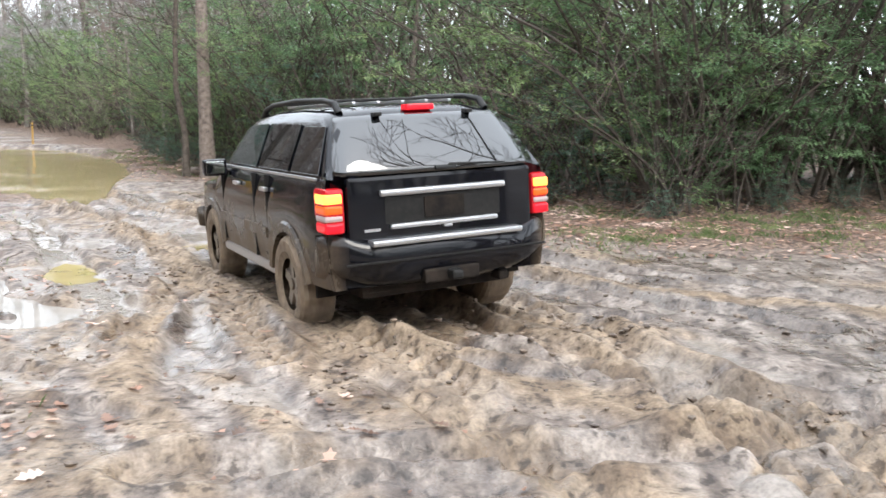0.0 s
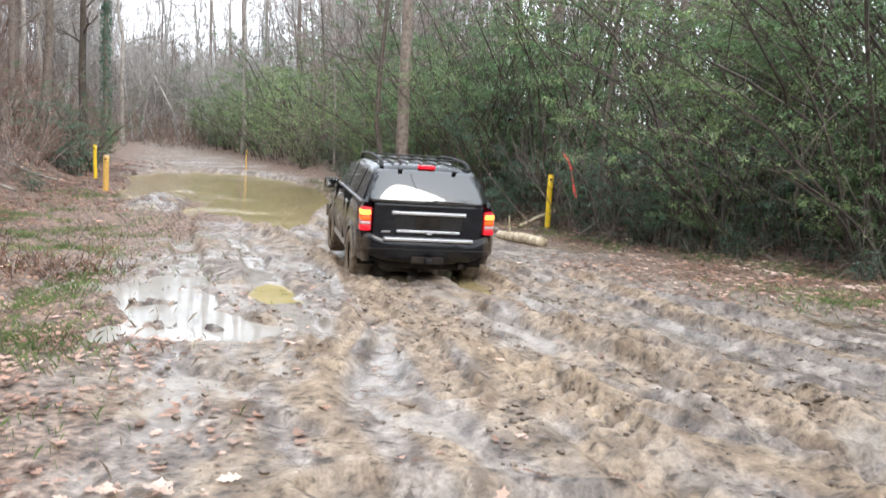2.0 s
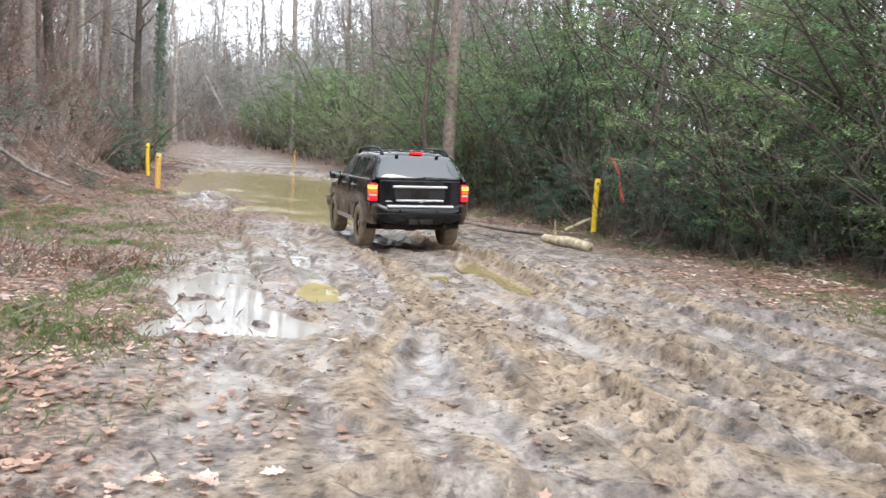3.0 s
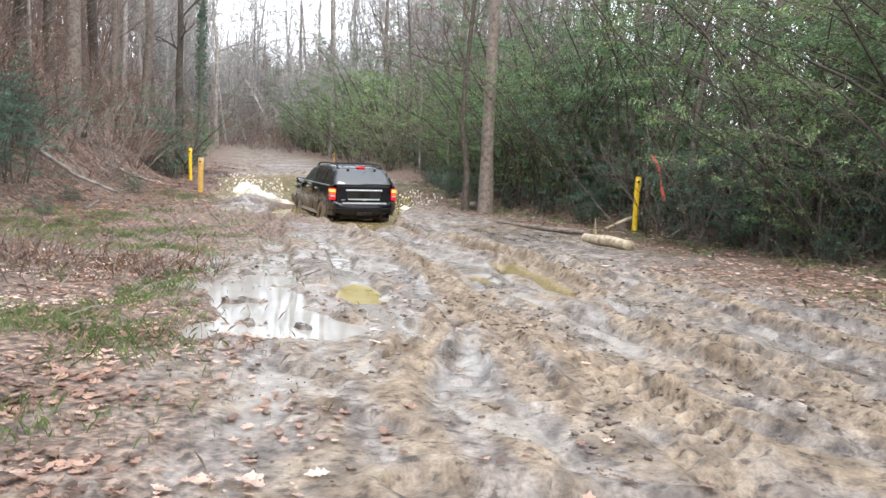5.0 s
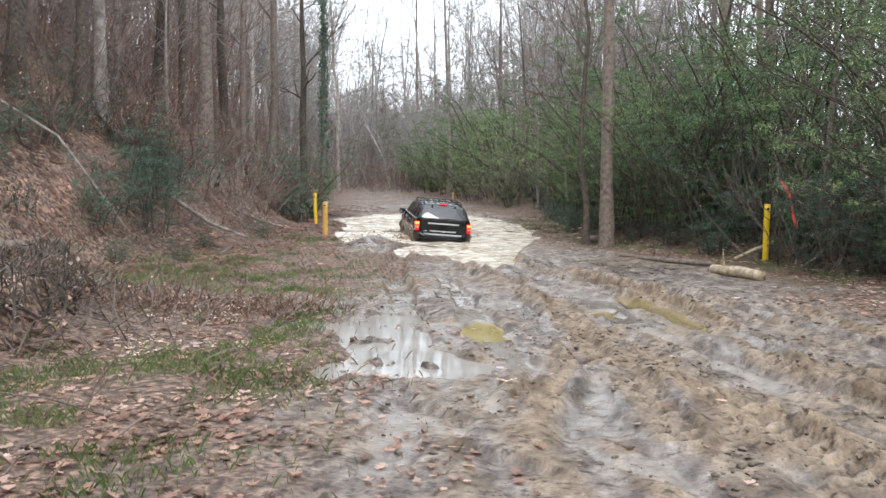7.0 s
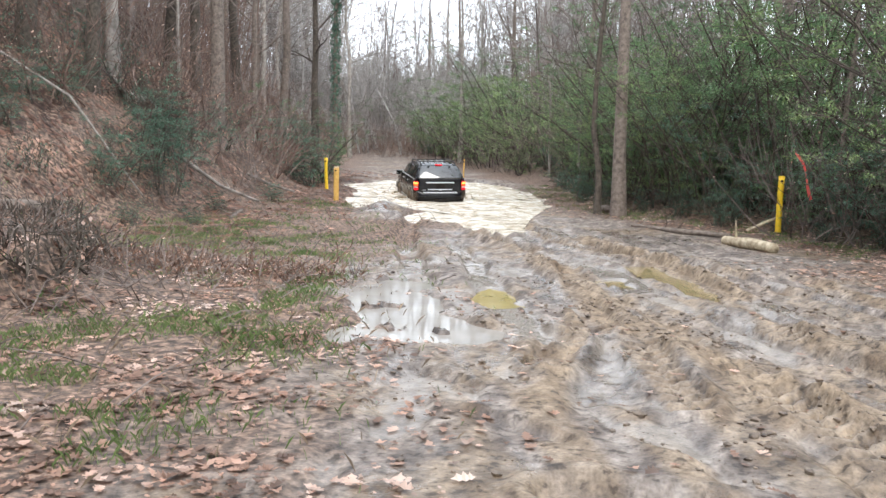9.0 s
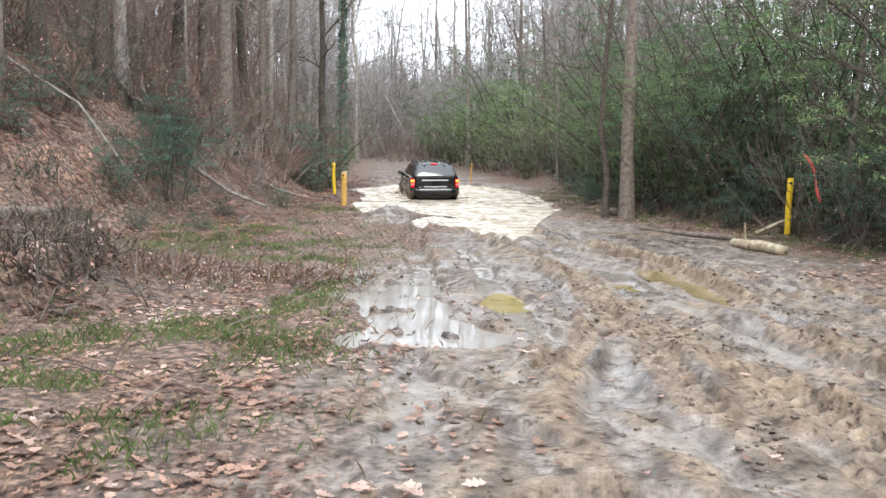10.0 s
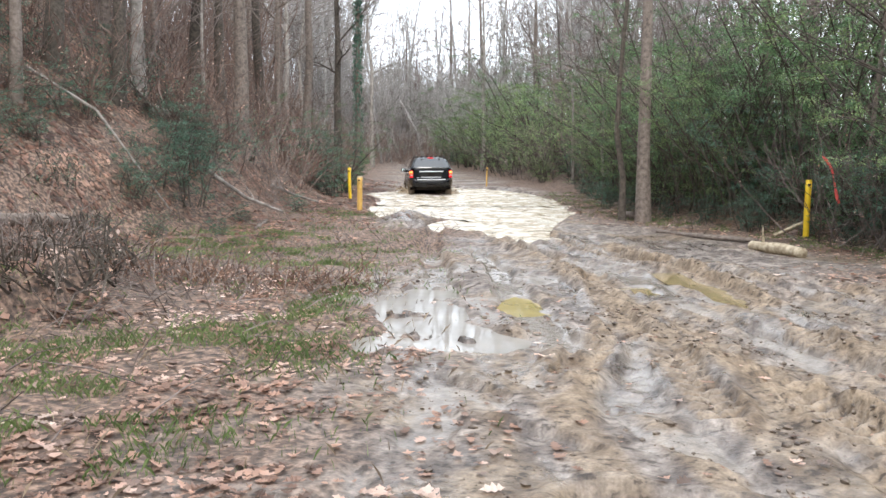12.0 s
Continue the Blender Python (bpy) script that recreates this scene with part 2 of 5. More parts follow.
class Soup:
    """Vertices and faces gathered for one mesh."""
    def __init__(self):
        self.v, self.f = [], []

    def tube(self, pts, radii, sides=5):
        base = len(self.v)
        side = Vector((1, 0.3, 0.2)).normalized()
        for k, (p, r) in enumerate(zip(pts, radii)):
            d = (pts[min(k + 1, len(pts) - 1)] - pts[max(k - 1, 0)]).normalized()
            a = d.cross(side)
            if a.length < 0.1:
                a = d.cross(Vector((0, 1, 0.1)))
            a.normalize()
            b = d.cross(a)
            for i in range(sides):
                w = 2 * math.pi * i / sides
                self.v.append(p + (a * math.cos(w) + b * math.sin(w)) * r)
        for k in range(len(pts) - 1):
            for i in range(sides):
                j = (i + 1) % sides
                self.f.append((base + k * sides + i, base + k * sides + j, base + (k + 1) * sides + j, base + (k + 1) * sides + i))
        if sides > 4:
            self.f.append(tuple(base + (len(pts) - 1) * sides + i for i in range(sides)))

    def leaf(self, p, d, up, length, width):
        """A leaf of two facets, folded along its rib."""
        s = d.cross(up)
        if s.length < 0.05:
            s = Vector((1, 0, 0))
        s.normalize()
        n = s.cross(d).normalized()
        b = len(self.v)
        m = p + d * length * 0.5
        self.v += [p, m + s * width * 0.5 + n * width * 0.18, p + d * length, m - s * width * 0.5 + n * width * 0.18]
        self.f += [(b, b + 1, b + 2), (b, b + 2, b + 3)]

    def mesh(self, name, mat, smooth=False):
        return mesh_of(name, [tuple(v) for v in self.v], self.f, mat, smooth)


class Sticks:
    """Many straight three-sided sticks, gathered for one mesh."""
    def __init__(self):
        self.rows = []

    def add(self, a, b, ra, rb):
        self.rows.append((a.x, a.y, a.z, b.x, b.y, b.z, ra, rb))

    def mesh(self, name, mat):
        r = np.array(self.rows)
        a, b = r[:, 0:3], r[:, 3:6]
        d = b - a
        d /= np.linalg.norm(d, axis=1)[:, None] + 1e-9
        u = np.cross(d, np.array([0.31, 0.92, 0.23]))
        u /= np.linalg.norm(u, axis=1)[:, None] + 1e-9
        w = np.cross(d, u)
        rings = []
        for p, rad in ((a, r[:, 6]), (b, r[:, 7])):
            for k in range(3):
                c = 2 * math.pi * k / 3
                rings.append(p + (u * math.cos(c) + w * math.sin(c)) * rad[:, None])
        co = np.stack(rings, 1).reshape(-1, 3)
        i = np.arange(len(r))[:, None] * 6
        q = np.concatenate([np.concatenate([i + k, i + (k + 1) % 3, i + 3 + (k + 1) % 3, i + 3 + k], 1)[:, None] for k in range(3)], 1).reshape(-1, 4)
        me = bpy.data.meshes.new(name)
        me.vertices.add(len(co))
        me.vertices.foreach_set("co", co.ravel())
        me.loops.add(q.size)
        me.loops.foreach_set("vertex_index", q.ravel().astype(np.int32))
        me.polygons.add(len(q))
        me.polygons.foreach_set("loop_start", np.arange(0, q.size, 4, dtype=np.int32))
        me.update(calc_edges=True)
        me.materials.append(mat)
        return me


def rand_dir(rng, zlow=-1.0):
    z = rng.uniform(zlow, 1)
    a = rng.uniform(0, 2 * math.pi)
    r = math.sqrt(max(0, 1 - z * z))
    return Vector((r * math.cos(a), r * math.sin(a), z))


# ---- the lie of the land ----
TABLE = np.random.RandomState(7).rand(256, 256)


def lattice(x, y, cell):
    """Smooth value noise, 0 to 1."""
    u, v = np.asarray(x, float) / cell, np.asarray(y, float) / cell
    i, j = np.floor(u).astype(int), np.floor(v).astype(int)
    a, b = u - i, v - j
    a, b = a * a * (3 - 2 * a), b * b * (3 - 2 * b)
    t = lambda p, q: TABLE[p % 256, q % 256]
    return (t(i, j) * (1 - a) + t(i + 1, j) * a) * (1 - b) + (t(i, j + 1) * (1 - a) + t(i + 1, j + 1) * a) * b


def fbm(x, y, cell, octaves=4, gain=0.5):
    out, amp, tot = 0, 1.0, 0
    for k in range(octaves):
        out, tot = out + amp * lattice(np.asarray(x) + 31.7 * k, np.asarray(y) - 17.3 * k, cell), tot + amp
        cell, amp = cell / 2.03, amp * gain
    return out / tot


def step(a, b, x):
    t = np.clip((x - a) / (b - a), 0, 1)
    return t * t * (3 - 2 * t)


def line_dist(x, y, pts, reach=None):
    """Distance from, signed side of and way along a polyline; past its reach only a far distance."""
    if reach:
        x, y = np.asarray(x, float), np.asarray(y, float)
        px, py = [q[0] for q in pts], [q[1] for q in pts]
        m = (x > min(px) - reach) & (x < max(px) + reach) & (y > min(py) - reach) & (y < max(py) + reach)
        full = [np.full(np.shape(x), 1e3), np.zeros(np.shape(x)), np.zeros(np.shape(x))]
        if m.any():
            for f, v in zip(full, line_dist(x[m], y[m], pts)):
                f[m] = v
        return full
    best, side, along, run = np.full(np.shape(x), 1e9), np.zeros(np.shape(x)), np.zeros(np.shape(x)), 0.0
    for (ax, ay), (bx, by) in zip(pts, pts[1:]):
        dx, dy = bx - ax, by - ay
        n = math.hypot(dx, dy)
        t = np.clip(((x - ax) * dx + (y - ay) * dy) / (n * n), 0, 1)
        d = np.hypot(x - ax - t * dx, y - ay - t * dy)
        near = d < best
        side = np.where(near, np.sign(dx * (y - ay) - dy * (x - ax)), side)
        along = np.where(near, run + t * n, along)
        best = np.minimum(best, d)
        run += n
    return best, side, along


def in_blob(x, y, pts, soft):
    """1 well inside a closed outline, 0 outside, with an uneven edge."""
    x, y = np.asarray(x, float), np.asarray(y, float)
    ring = pts + pts[:1]
    px, py, reach = [q[0] for q in pts], [q[1] for q in pts], soft * 1.5
    near = (x > min(px) - reach) & (x < max(px) + reach) & (y > min(py) - reach) & (y < max(py) + reach)
    if not near.all():
        out = np.zeros(np.shape(x))
        if near.any():
            out[near] = in_blob(x[near], y[near], pts, soft)
        return out
    inside = np.zeros(np.shape(x), bool)
    for (ax, ay), (bx, by) in zip(ring, ring[1:]):
        if ay != by:
            inside ^= ((ay > y) != (by > y)) & (x < (bx - ax) * (y - ay) / (by - ay) + ax)
    d = line_dist(x, y, ring)[0] * np.where(inside, 1, -1)
    d = d + (fbm(x, y, soft * 2.5, 3) - 0.5) * soft * 1.6
    return step(-soft * 0.5, soft * 0.5, d)


# way of the vehicle over the rear axle: t, x, y, z, heading, nose-up, lean
DRIVE = [
    (0.0, -0.19, 7.54, -0.02, 25.3, -0.1, -3.1), (0.5, -0.63, 8.45, -0.02, 25.0, -0.6, -3.4), (1.0, -1.20, 9.62, -0.07, 23.5, -1.5, -2.3),
    (1.5, -1.96, 10.87, -0.10, 23.3, 0.0, -1.8), (2.0, -2.75, 12.40, -0.18, 24.0, 3.4, 0.4), (2.5, -3.55, 14.00, -0.05, 27.5, 0.5, 0.4),
    (3.0, -4.53, 15.85, -0.01, 31.0, 0.3, -2.1), (3.5, -5.70, 17.50, -0.02, 33.5, 0.0, -2.7), (5.5, -9.90, 23.40, -0.47, 40.0, 1.6, -0.4),
    (6.0, -10.60, 24.20, -0.44, 35.0, 2.7, 1.2), (6.5, -11.40, 25.30, -0.42, 33.0, 4.0, 4.0), (8.5, -12.85, 27.40, -0.29, 36.0, 4.2, 1.0),
    (9.0, -13.40, 28.20, -0.21, 36.0, 4.4, -1.5), (9.5, -13.95, 28.90, -0.15, 35.0, 3.6, 0.5), (10.5, -15.45, 31.00, 0.06, 33.5, 2.3, -2.9),
    (11.0, -16.00, 31.70, 0.15, 34.0, 1.3, -2.6), (12.0, -17.40, 33.65, 0.35, 32.0, -0.5, -1.3)]
TRACK = [(2.6, 2.2), (0.95, 5.1)] + [(r[1], r[2]) for r in DRIVE] + [(-20.5, 38.5), (-27, 50)]
SILVER = [(-4.1, 7.15), (-4.85, 8.5), (-5.5, 9.7), (-5.3, 10.9), (-4.8, 10.1), (-4.45, 9.3), (-3.85, 8.6), (-3.4, 8.2), (-3.0, 7.8), (-2.85, 7.3), (-3.4, 7.0), (-3.65, 6.95)]
OCHRE_POOL = [(-4.0, 9.7), (-4.15, 10.5), (-3.65, 10.0), (-3.3, 9.2), (-3.5, 8.9), (-3.8, 9.2)]
SMALL_POOL = [(-4.2, 6.8), (-4.3, 7.3), (-3.8, 6.6), (-3.9, 6.4)]
RIGHT_POOL = [(-3.3, 13.9), (-2.9, 14.2), (-2.2, 12.9), (-1.5, 11.5), (-1.4, 10.9), (-1.8, 11.3), (-2.4, 12.2)]
RIGHT_POOL_B = [(-3.2, 11.9), (-2.9, 12.2), (-2.6, 11.4), (-2.8, 11.2)]
BIG_POOL = [(-11.1, 21.6), (-9.5, 21.3), (-7.6, 19.6), (-7.3, 20.6), (-8.4, 24.0), (-8.6, 27.5), (-10.0, 30.2), (-13.0, 34.6), (-15.5, 38.0), (-18.5, 38.0), (-19.4, 35.5), (-19.2, 31.8), (-16.5, 28.5), (-15.0, 25.6), (-14.0, 24.0), (-13.2, 21.9), (-12.5, 23.2), (-11.7, 23.8)]
GULLY = [(-10.9, 21.6), (-9.4, 18.2), (-6.4, 12.8), (-5.2, 10.4)]
PALE_RUT = [(-8.0, 17.6), (-6.0, 14.2), (-5.1, 12.3), (-4.2, 10.5), (-3.0, 8.4), (-2.45, 7.4)]
OLD_RUTS = [[(-6.9, 18.0), (-3.8, 14.8), (-1.2, 10.6), (1.2, 7.0), (2.5, 3.0)], [(-6.2, 19.2), (-2.4, 14.6), (0.4, 10.5), (3.0, 6.8)],
            [(-3.8, 12.6), (-2.1, 8.3), (-2.2, 7.4), (-2.1, 6.6)], [(-0.2, 6.6), (1.8, 5.2), (5.0, 4.3)], [(-1.2, 4.2), (1.2, 4.4), (4.5, 5.6), (8.0, 8.0)],
            [(-7.9, 19.4), (-4.8, 15.2), (-2.7, 11.6), (-0.4, 8.3), (1.4, 5.6), (2.0, 3.0)], [(-5.2, 18.6), (-1.4, 14.4), (1.6, 10.4), (4.2, 7.6)]]
CLAY_BANDS = [([(-4.6, 13.9), (-3.4, 11.5), (-2.86, 10.5), (-1.9, 8.4), (-1.2, 7.5), (-0.65, 6.8), (-0.15, 6.1), (0.5, 5.5), (1.5, 4.7)], 0.30, 0.06), ([(-1.75, 5.5), (-2.1, 7.0), (-2.32, 8.1), (-2.6, 9.0)], 0.17, 0.03),
              ([(-5.6, 19.6), (-4.3, 17.6), (-2.75, 14.4), (-1.42, 11.8), (-0.4, 8.8), (0.5, 7.6), (1.6, 6.6)], 0.26, 0.05), ([(-0.4, 13.2), (0.9, 10.4), (2.2, 8.6), (4.0, 7.2)], 0.2, 0.04)]
TREADS = [[(-1.62, 7.7), (-1.25, 6.75), (-0.92, 5.9)], [(-0.50, 6.55), (-0.1, 5.85), (0.25, 5.25)], [(-2.35, 8.2), (-2.12, 7.2)], [(-0.75, 9.4), (-0.45, 8.6)], [(0.5, 8.4), (0.9, 7.5)], [(1.5, 4.2), (2.6, 3.5)]]
SEAMS = [[(0.3, 8.6), (0.9, 7.9), (1.7, 7.5)], [(0.3, 5.8), (0.8, 5.55), (1.5, 5.7), (2.4, 5.6)], [(-2.0, 5.2), (-1.6, 5.05)], [(-1.0, 4.1), (-0.4, 4.0), (0.3, 4.15)], [(-2.2, 9.6), (-1.9, 9.0)], [(-1.5, 7.3), (-1.05, 6.6), (-0.9, 6.3)], [(0.1, 7.2), (0.7, 6.6)], [(-3.2, 6.3), (-2.6, 6.0)]]
WET_FLATS = [[(-2.2, 8.3), (-1.85, 6.6), (-1.6, 5.8), (-1.3, 6.0), (-1.75, 7.4), (-2.0, 8.2)], [(-0.3, 5.2), (-0.25, 5.65), (-0.08, 5.5), (-0.15, 5.0)], [(-3.6, 13.0), (-3.0, 13.4), (-2.2, 11.2), (-2.6, 10.6)], [(0.2, 10.0), (0.6, 10.0), (1.3, 8.6), (0.9, 8.6)], [(-1.2, 11.0), (-0.8, 11.0), (0.0, 9.3), (-0.4, 9.2)]]
ROAD = [(-17.4, 33.65), (-20.5, 38.5), (-25.0, 47.0), (-31.0, 58.0), (-36.0, 66.0)]
FOOT = [(-5.0, -6.0), (-9.5, 3.0), (-12.5, 8.0), (-14.0, 13.0), (-15.8, 20.5), (-18.0, 26.5), (-24.5, 38.0), (-36.0, 56.0), (-60, 90), (-200, 300)]
EDGE = [(30, 6), (14.0, 15.5), (9.0, 17.2), (4.6, 15.8), (3.0, 18.5), (0.6, 22.0), (-1.4, 24.6), (-5.4, 26.6), (-8.2, 29.5), (-11.0, 36.0), (-18.0, 46.0), (-24.0, 54.0), (-34, 64), (-80, 100)]


def pool_level(x, y):
    s = -0.49 * np.asarray(x) + 0.872 * np.asarray(y)
    return -0.05 + 0.042 * (s - 25.4)


def rut(d, half, depth, ridge):
    """Cross profile of a rut with pushed-up shoulders."""
    return -depth * (1 - step(half * 0.7, half * 1.25, d)) + ridge * np.exp(-((d - half * 1.55) / (half * 0.55)) ** 2)


def land(x, y):
    """Height of the ground and its cover: wet, litter, clay."""
    x, y = np.asarray(x, float), np.asarray(y, float)
    s = -0.49 * x + 0.872 * y
    far = pool_level(x, y) + 0.14
    z = far * step(13.0, 20.0, s)
    df, side, _ = line_dist(x, y, FOOT)
    left = np.where(side > 0, df, -df)
    de, side, _ = line_dist(x, y, EDGE)
    right = np.where(side < 0, de, -de)
    wob = fbm(x, y, 3.0, 3) - 0.5
    up = np.clip(left + wob * 1.2, 0, None)
    hill = 0.80 * np.minimum(up, 9) * step(-0.6, 2.2, up) + 0.40 * np.clip(up - 9, 0, 30) + 0.05 * np.clip(up - 39, 0, 200)
    z = z + hill + 0.32 * step(-0.4, 1.6, right) + 0.02 * np.clip(right, 0, 60) + 0.05 * np.clip(s - 78, 0, 60)
    z = z + (fbm(x, y, 1.6, 4) - 0.5) * 0.10 + (fbm(x + 40, y, 0.35, 3) - 0.5) * 0.035
    # the brush-grown berm beside the road
    berm = np.exp(-(((x + 8.9) * 0.85 + (y - 7.8) * 0.5) / 1.3) ** 2 - (((y - 7.8) * 0.85 - (x + 8.9) * 0.5) / 2.4) ** 2)
    z = z + 0.2 * berm
    cut, side, _ = line_dist(x, y, [(-7.5, 4.4), (-7.2, 6.1), (-8.1, 7.5), (-9.6, 8.7), (-11.2, 9.0)])
    z = z + 0.42 * step(-0.05, 0.22, np.where(side > 0, cut, -cut) + 0.3 * (fbm(x, y, 0.5, 3) - 0.5)) * np.exp(-(cut / 1.9) ** 2)
    wet = 0.25 + 2.2 * (fbm(x + 9, y + 3, 0.8, 5, 0.65) - 0.45)
    clay = 0.8 * step(0.5, 0.68, fbm(x - 20, y + 50, 1.2, 5, 0.6))
    pale = np.zeros(np.shape(x))
    churn = step(-1.0, 0.8, -np.maximum(left + 5.0, right + 3.4)) * step(80, 60, s)
    p, q = s, 0.872 * x + 0.49 * y
    ridge = np.abs(fbm(p / 1.7, q + 70, 0.30, 4, 0.6) - 0.5) * 2
    ridge_b = np.abs(fbm(p + 33, q / 1.5 - 12, 0.16, 3, 0.6) - 0.5) * 2
    rough = (0.4 + 0.8 * fbm(x + 5, y - 60, 1.5, 2)) * (0.45 + 0.55 * step(8.0, 15.0, s))
    z = z + churn * rough * (0.058 * (0.28 - ridge) + 0.045 * (0.28 - ridge_b))
    wet = wet + churn * 0.9 * (ridge - 0.22)
    film = fbm(p / 2.4 + 9, q - 30, 0.42, 4, 0.55)
    pale = churn * step(0.60, 0.68, film) * 0.75
    z = z - churn * 0.03 * step(0.57, 0.66, film)
    lane = np.abs(fbm(p / 9.0, q + 11, 0.55, 2, 0.5) - 0.5) * 2  # grooves that run with the road
    z = z + churn * (0.035 + 0.065 * step(8.0, 13.0, p)) * (lane - 0.25)
    clay = np.maximum(clay, 0.7 * churn * step(0.30, 0.5, lane) * step(0.45, 0.6, fbm(p / 4, q, 1.1, 2)))
    wet = wet + churn * 0.5 * step(0.2, 0.05, lane)
    # wheel tracks of the vehicle, with the tread pressed in behind it
    d, side, along = line_dist(x, y, TRACK)
    off = np.abs(d - 0.76)
    wob = (lattice(along, side * 3, 0.5) - 0.5) * 0.05
    fade = churn * step(70, 40, s)
    z = z + fade * (0.4 + 0.6 * step(9.0, 13.0, s)) * rut(off + wob, 0.16, 0.06 + 0.05 * lattice(along, side * 7, 1.7), 0.05)
    tread = np.where(off < 0.15, np.sin((along * 1.0 + np.abs(d - 0.76) * 0.8 * np.sign(d - 0.76)) * 2 * math.pi / 0.16), 0)
    z = z + fade * 0.018 * tread * step(0.4, 0.55, lattice(along, side * 5, 1.3))
    clay = np.maximum(clay, fade * step(0.55, 0.15, off + 0.5 * (fbm(x, y, 0.4, 3) - 0.4)) * 0.8)
    wet = wet - fade * 0.25 * step(0.45, 0.2, off)
    pale = pale * (1 - fade * step(0.5, 0.25, off))
    for k, pts in enumerate(OLD_RUTS):
        d, side, along = line_dist(x, y, pts, 1.5)
        z = z + churn * rut(d + (lattice(along, 3 + k, 0.6) - 0.5) * 0.08, 0.16, 0.07, 0.05)
        tread = np.where(d < 0.14, np.sin(along * 2 * math.pi / 0.14 + d * 9), 0)
        z = z + churn * 0.012 * tread
        wet = wet + churn * 0.22 * step(0.3, 0.12, d)
        pale = np.maximum(pale, churn * 0.7 * step(0.22, 0.1, d) * step(0.45, 0.6, lattice(along, 2.0 * k, 0.9)))
    for pts, half, high in CLAY_BANDS:  # ridges of tan clay pushed up beside the tracks
        d, side, along = line_dist(x, y, pts, 1.5)
        m = churn * step(half * 1.25, half * 0.45, d + 0.24 * (fbm(x, y, 0.45, 4, 0.6) - 0.5))
        z = z + m * high * (0.6 + 0.8 * fbm(x + 8, y, 0.5, 2))
        clay, pale, wet = np.maximum(clay, 0.85 * m), pale * (1 - m), wet * (1 - 0.8 * m)
    for pts in WET_FLATS:  # smooth wet silt
        m = in_blob(x, y, pts, 0.28)
        z = z - 0.035 * m - 0.02 * m * (fbm(x, y, 0.2, 3) - 0.5)
        wet, clay = np.maximum(wet, m), clay * (1 - m)
        pale = np.maximum(pale, m * step(0.36, 0.5, fbm(x + 3, y, 0.28, 3)))
    for pts in SEAMS:  # broken lips of mud, dark on the cut side
        d, side, along = line_dist(x, y, pts, 1.5)
        e = d * side + 0.10 * (fbm(x, y, 0.35, 3) - 0.5)
        z = z + churn * np.exp(-(d / 0.22) ** 2) * (0.07 * step(-0.03, 0.03, e) - 0.025)
        m = np.exp(-((e + 0.03) / 0.05) ** 2) * (d < 0.25)
        wet, pale = np.maximum(wet, m), pale * (1 - m)
        clay = clay * (1 - m)
    for pts in TREADS:  # single tyre prints with lugs
        d, side, along = line_dist(x, y, pts, 1.5)
        u = d * side
        m = churn * step(0.17, 0.12, d) * (along > 0.01)
        lug = np.sin((along + 0.5 * np.abs(u)) * 2 * math.pi / 0.17 + (u > 0) * 1.6)
        z = z * (1 - 0.85 * m) + m * (0.02 + 0.026 * np.clip(lug * 2, -1, 1) - 0.02 * (d < 0.022))
        z = z + churn * 0.045 * np.exp(-((d - 0.2) / 0.06) ** 2) * (along > 0.01)
        clay, pale = np.maximum(clay, 0.75 * m), np.maximum(pale * (1 - m), 0.25 * m * (lug > 0.2))
        # grooves between the lugs come out darker and smoother
        wet = wet * (1 - m) + m * 1.0 * (lug < -0.2)
    for pts, w, deep in ((PALE_RUT, 0.2, 0.09), (GULLY, 0.22, 0.12)):
        d, side, along = line_dist(x, y, pts, 1.5)
        z = z + rut(d + (lattice(along, 9, 0.5) - 0.5) * 0.2, w, deep, 0.04)
        wet = np.maximum(wet, 0.95 * step(0.34, 0.15, d))
        pale = np.maximum(pale, step(0.3, 0.14, d + 0.2 * (fbm(x, y, 0.3, 2) - 0.5)))
    hollows = ((SILVER, 0.3, 0.12), (OCHRE_POOL, 0.2, 0.13), (SMALL_POOL, 0.2, 0.10), (RIGHT_POOL, 0.22, 0.10), (RIGHT_POOL_B, 0.2, 0.10))
    masks = [in_blob(x, y, pts, soft) for pts, soft, deep in hollows]
    for (pts, soft, deep), m in zip(hollows, masks):
        z = z + step(1.0, 0.6, line_dist(x, y, pts + pts[:1], 1.2)[0]) * np.maximum(0, -0.005 - z)
    for (pts, soft, deep), m in zip(hollows, masks):
        islet = 0.13 * step(0.64, 0.74, fbm(x + 2, y - 5, 0.5, 4, 0.6)) * (len(pts) > 9)  # mud that stands out of the wide puddle
        z = z * (1 - m) + m * (-deep + islet)
        wet = np.maximum(wet, m)
        clay = clay * (1 - m)
    m = in_blob(x, y, BIG_POOL, 0.9)
    hump = np.exp(-(line_dist(x, y, [(-11.4, 20.4), (-12.9, 23.6), (-14.9, 27.4)])[0] / 0.62) ** 2)
    z = z - m * (0.52 - 0.75 * np.clip(fbm(x + 3, y, 0.9, 4, 0.6) - 0.42, 0, 1) * step(-11.5, -9.0, x)) + 0.24 * hump * (0.35 + 1.2 * fbm(x, y, 0.5, 4, 0.6))
    wet = np.maximum(wet, m)
    wet = np.maximum(wet, 0.85 * in_blob(x, y, SILVER, 1.3) + 0.3 * (fbm(x, y, 0.3, 2) - 0.5))
    litter = np.maximum(step(-7.4, -5.4, left + (fbm(x, y, 1.5, 4, 0.6) - 0.5) * 3.6), step(-5.6, -3.4, right - 2.6 * step(15.0, 19.0, y) + (fbm(x, y, 1.5, 4, 0.6) - 0.5) * 4.0))
    litter = np.maximum(litter, step(52, 66, s + 6 * wob))
    litter = litter * (1 - 0.9 * step(0.25, 0.8, m))
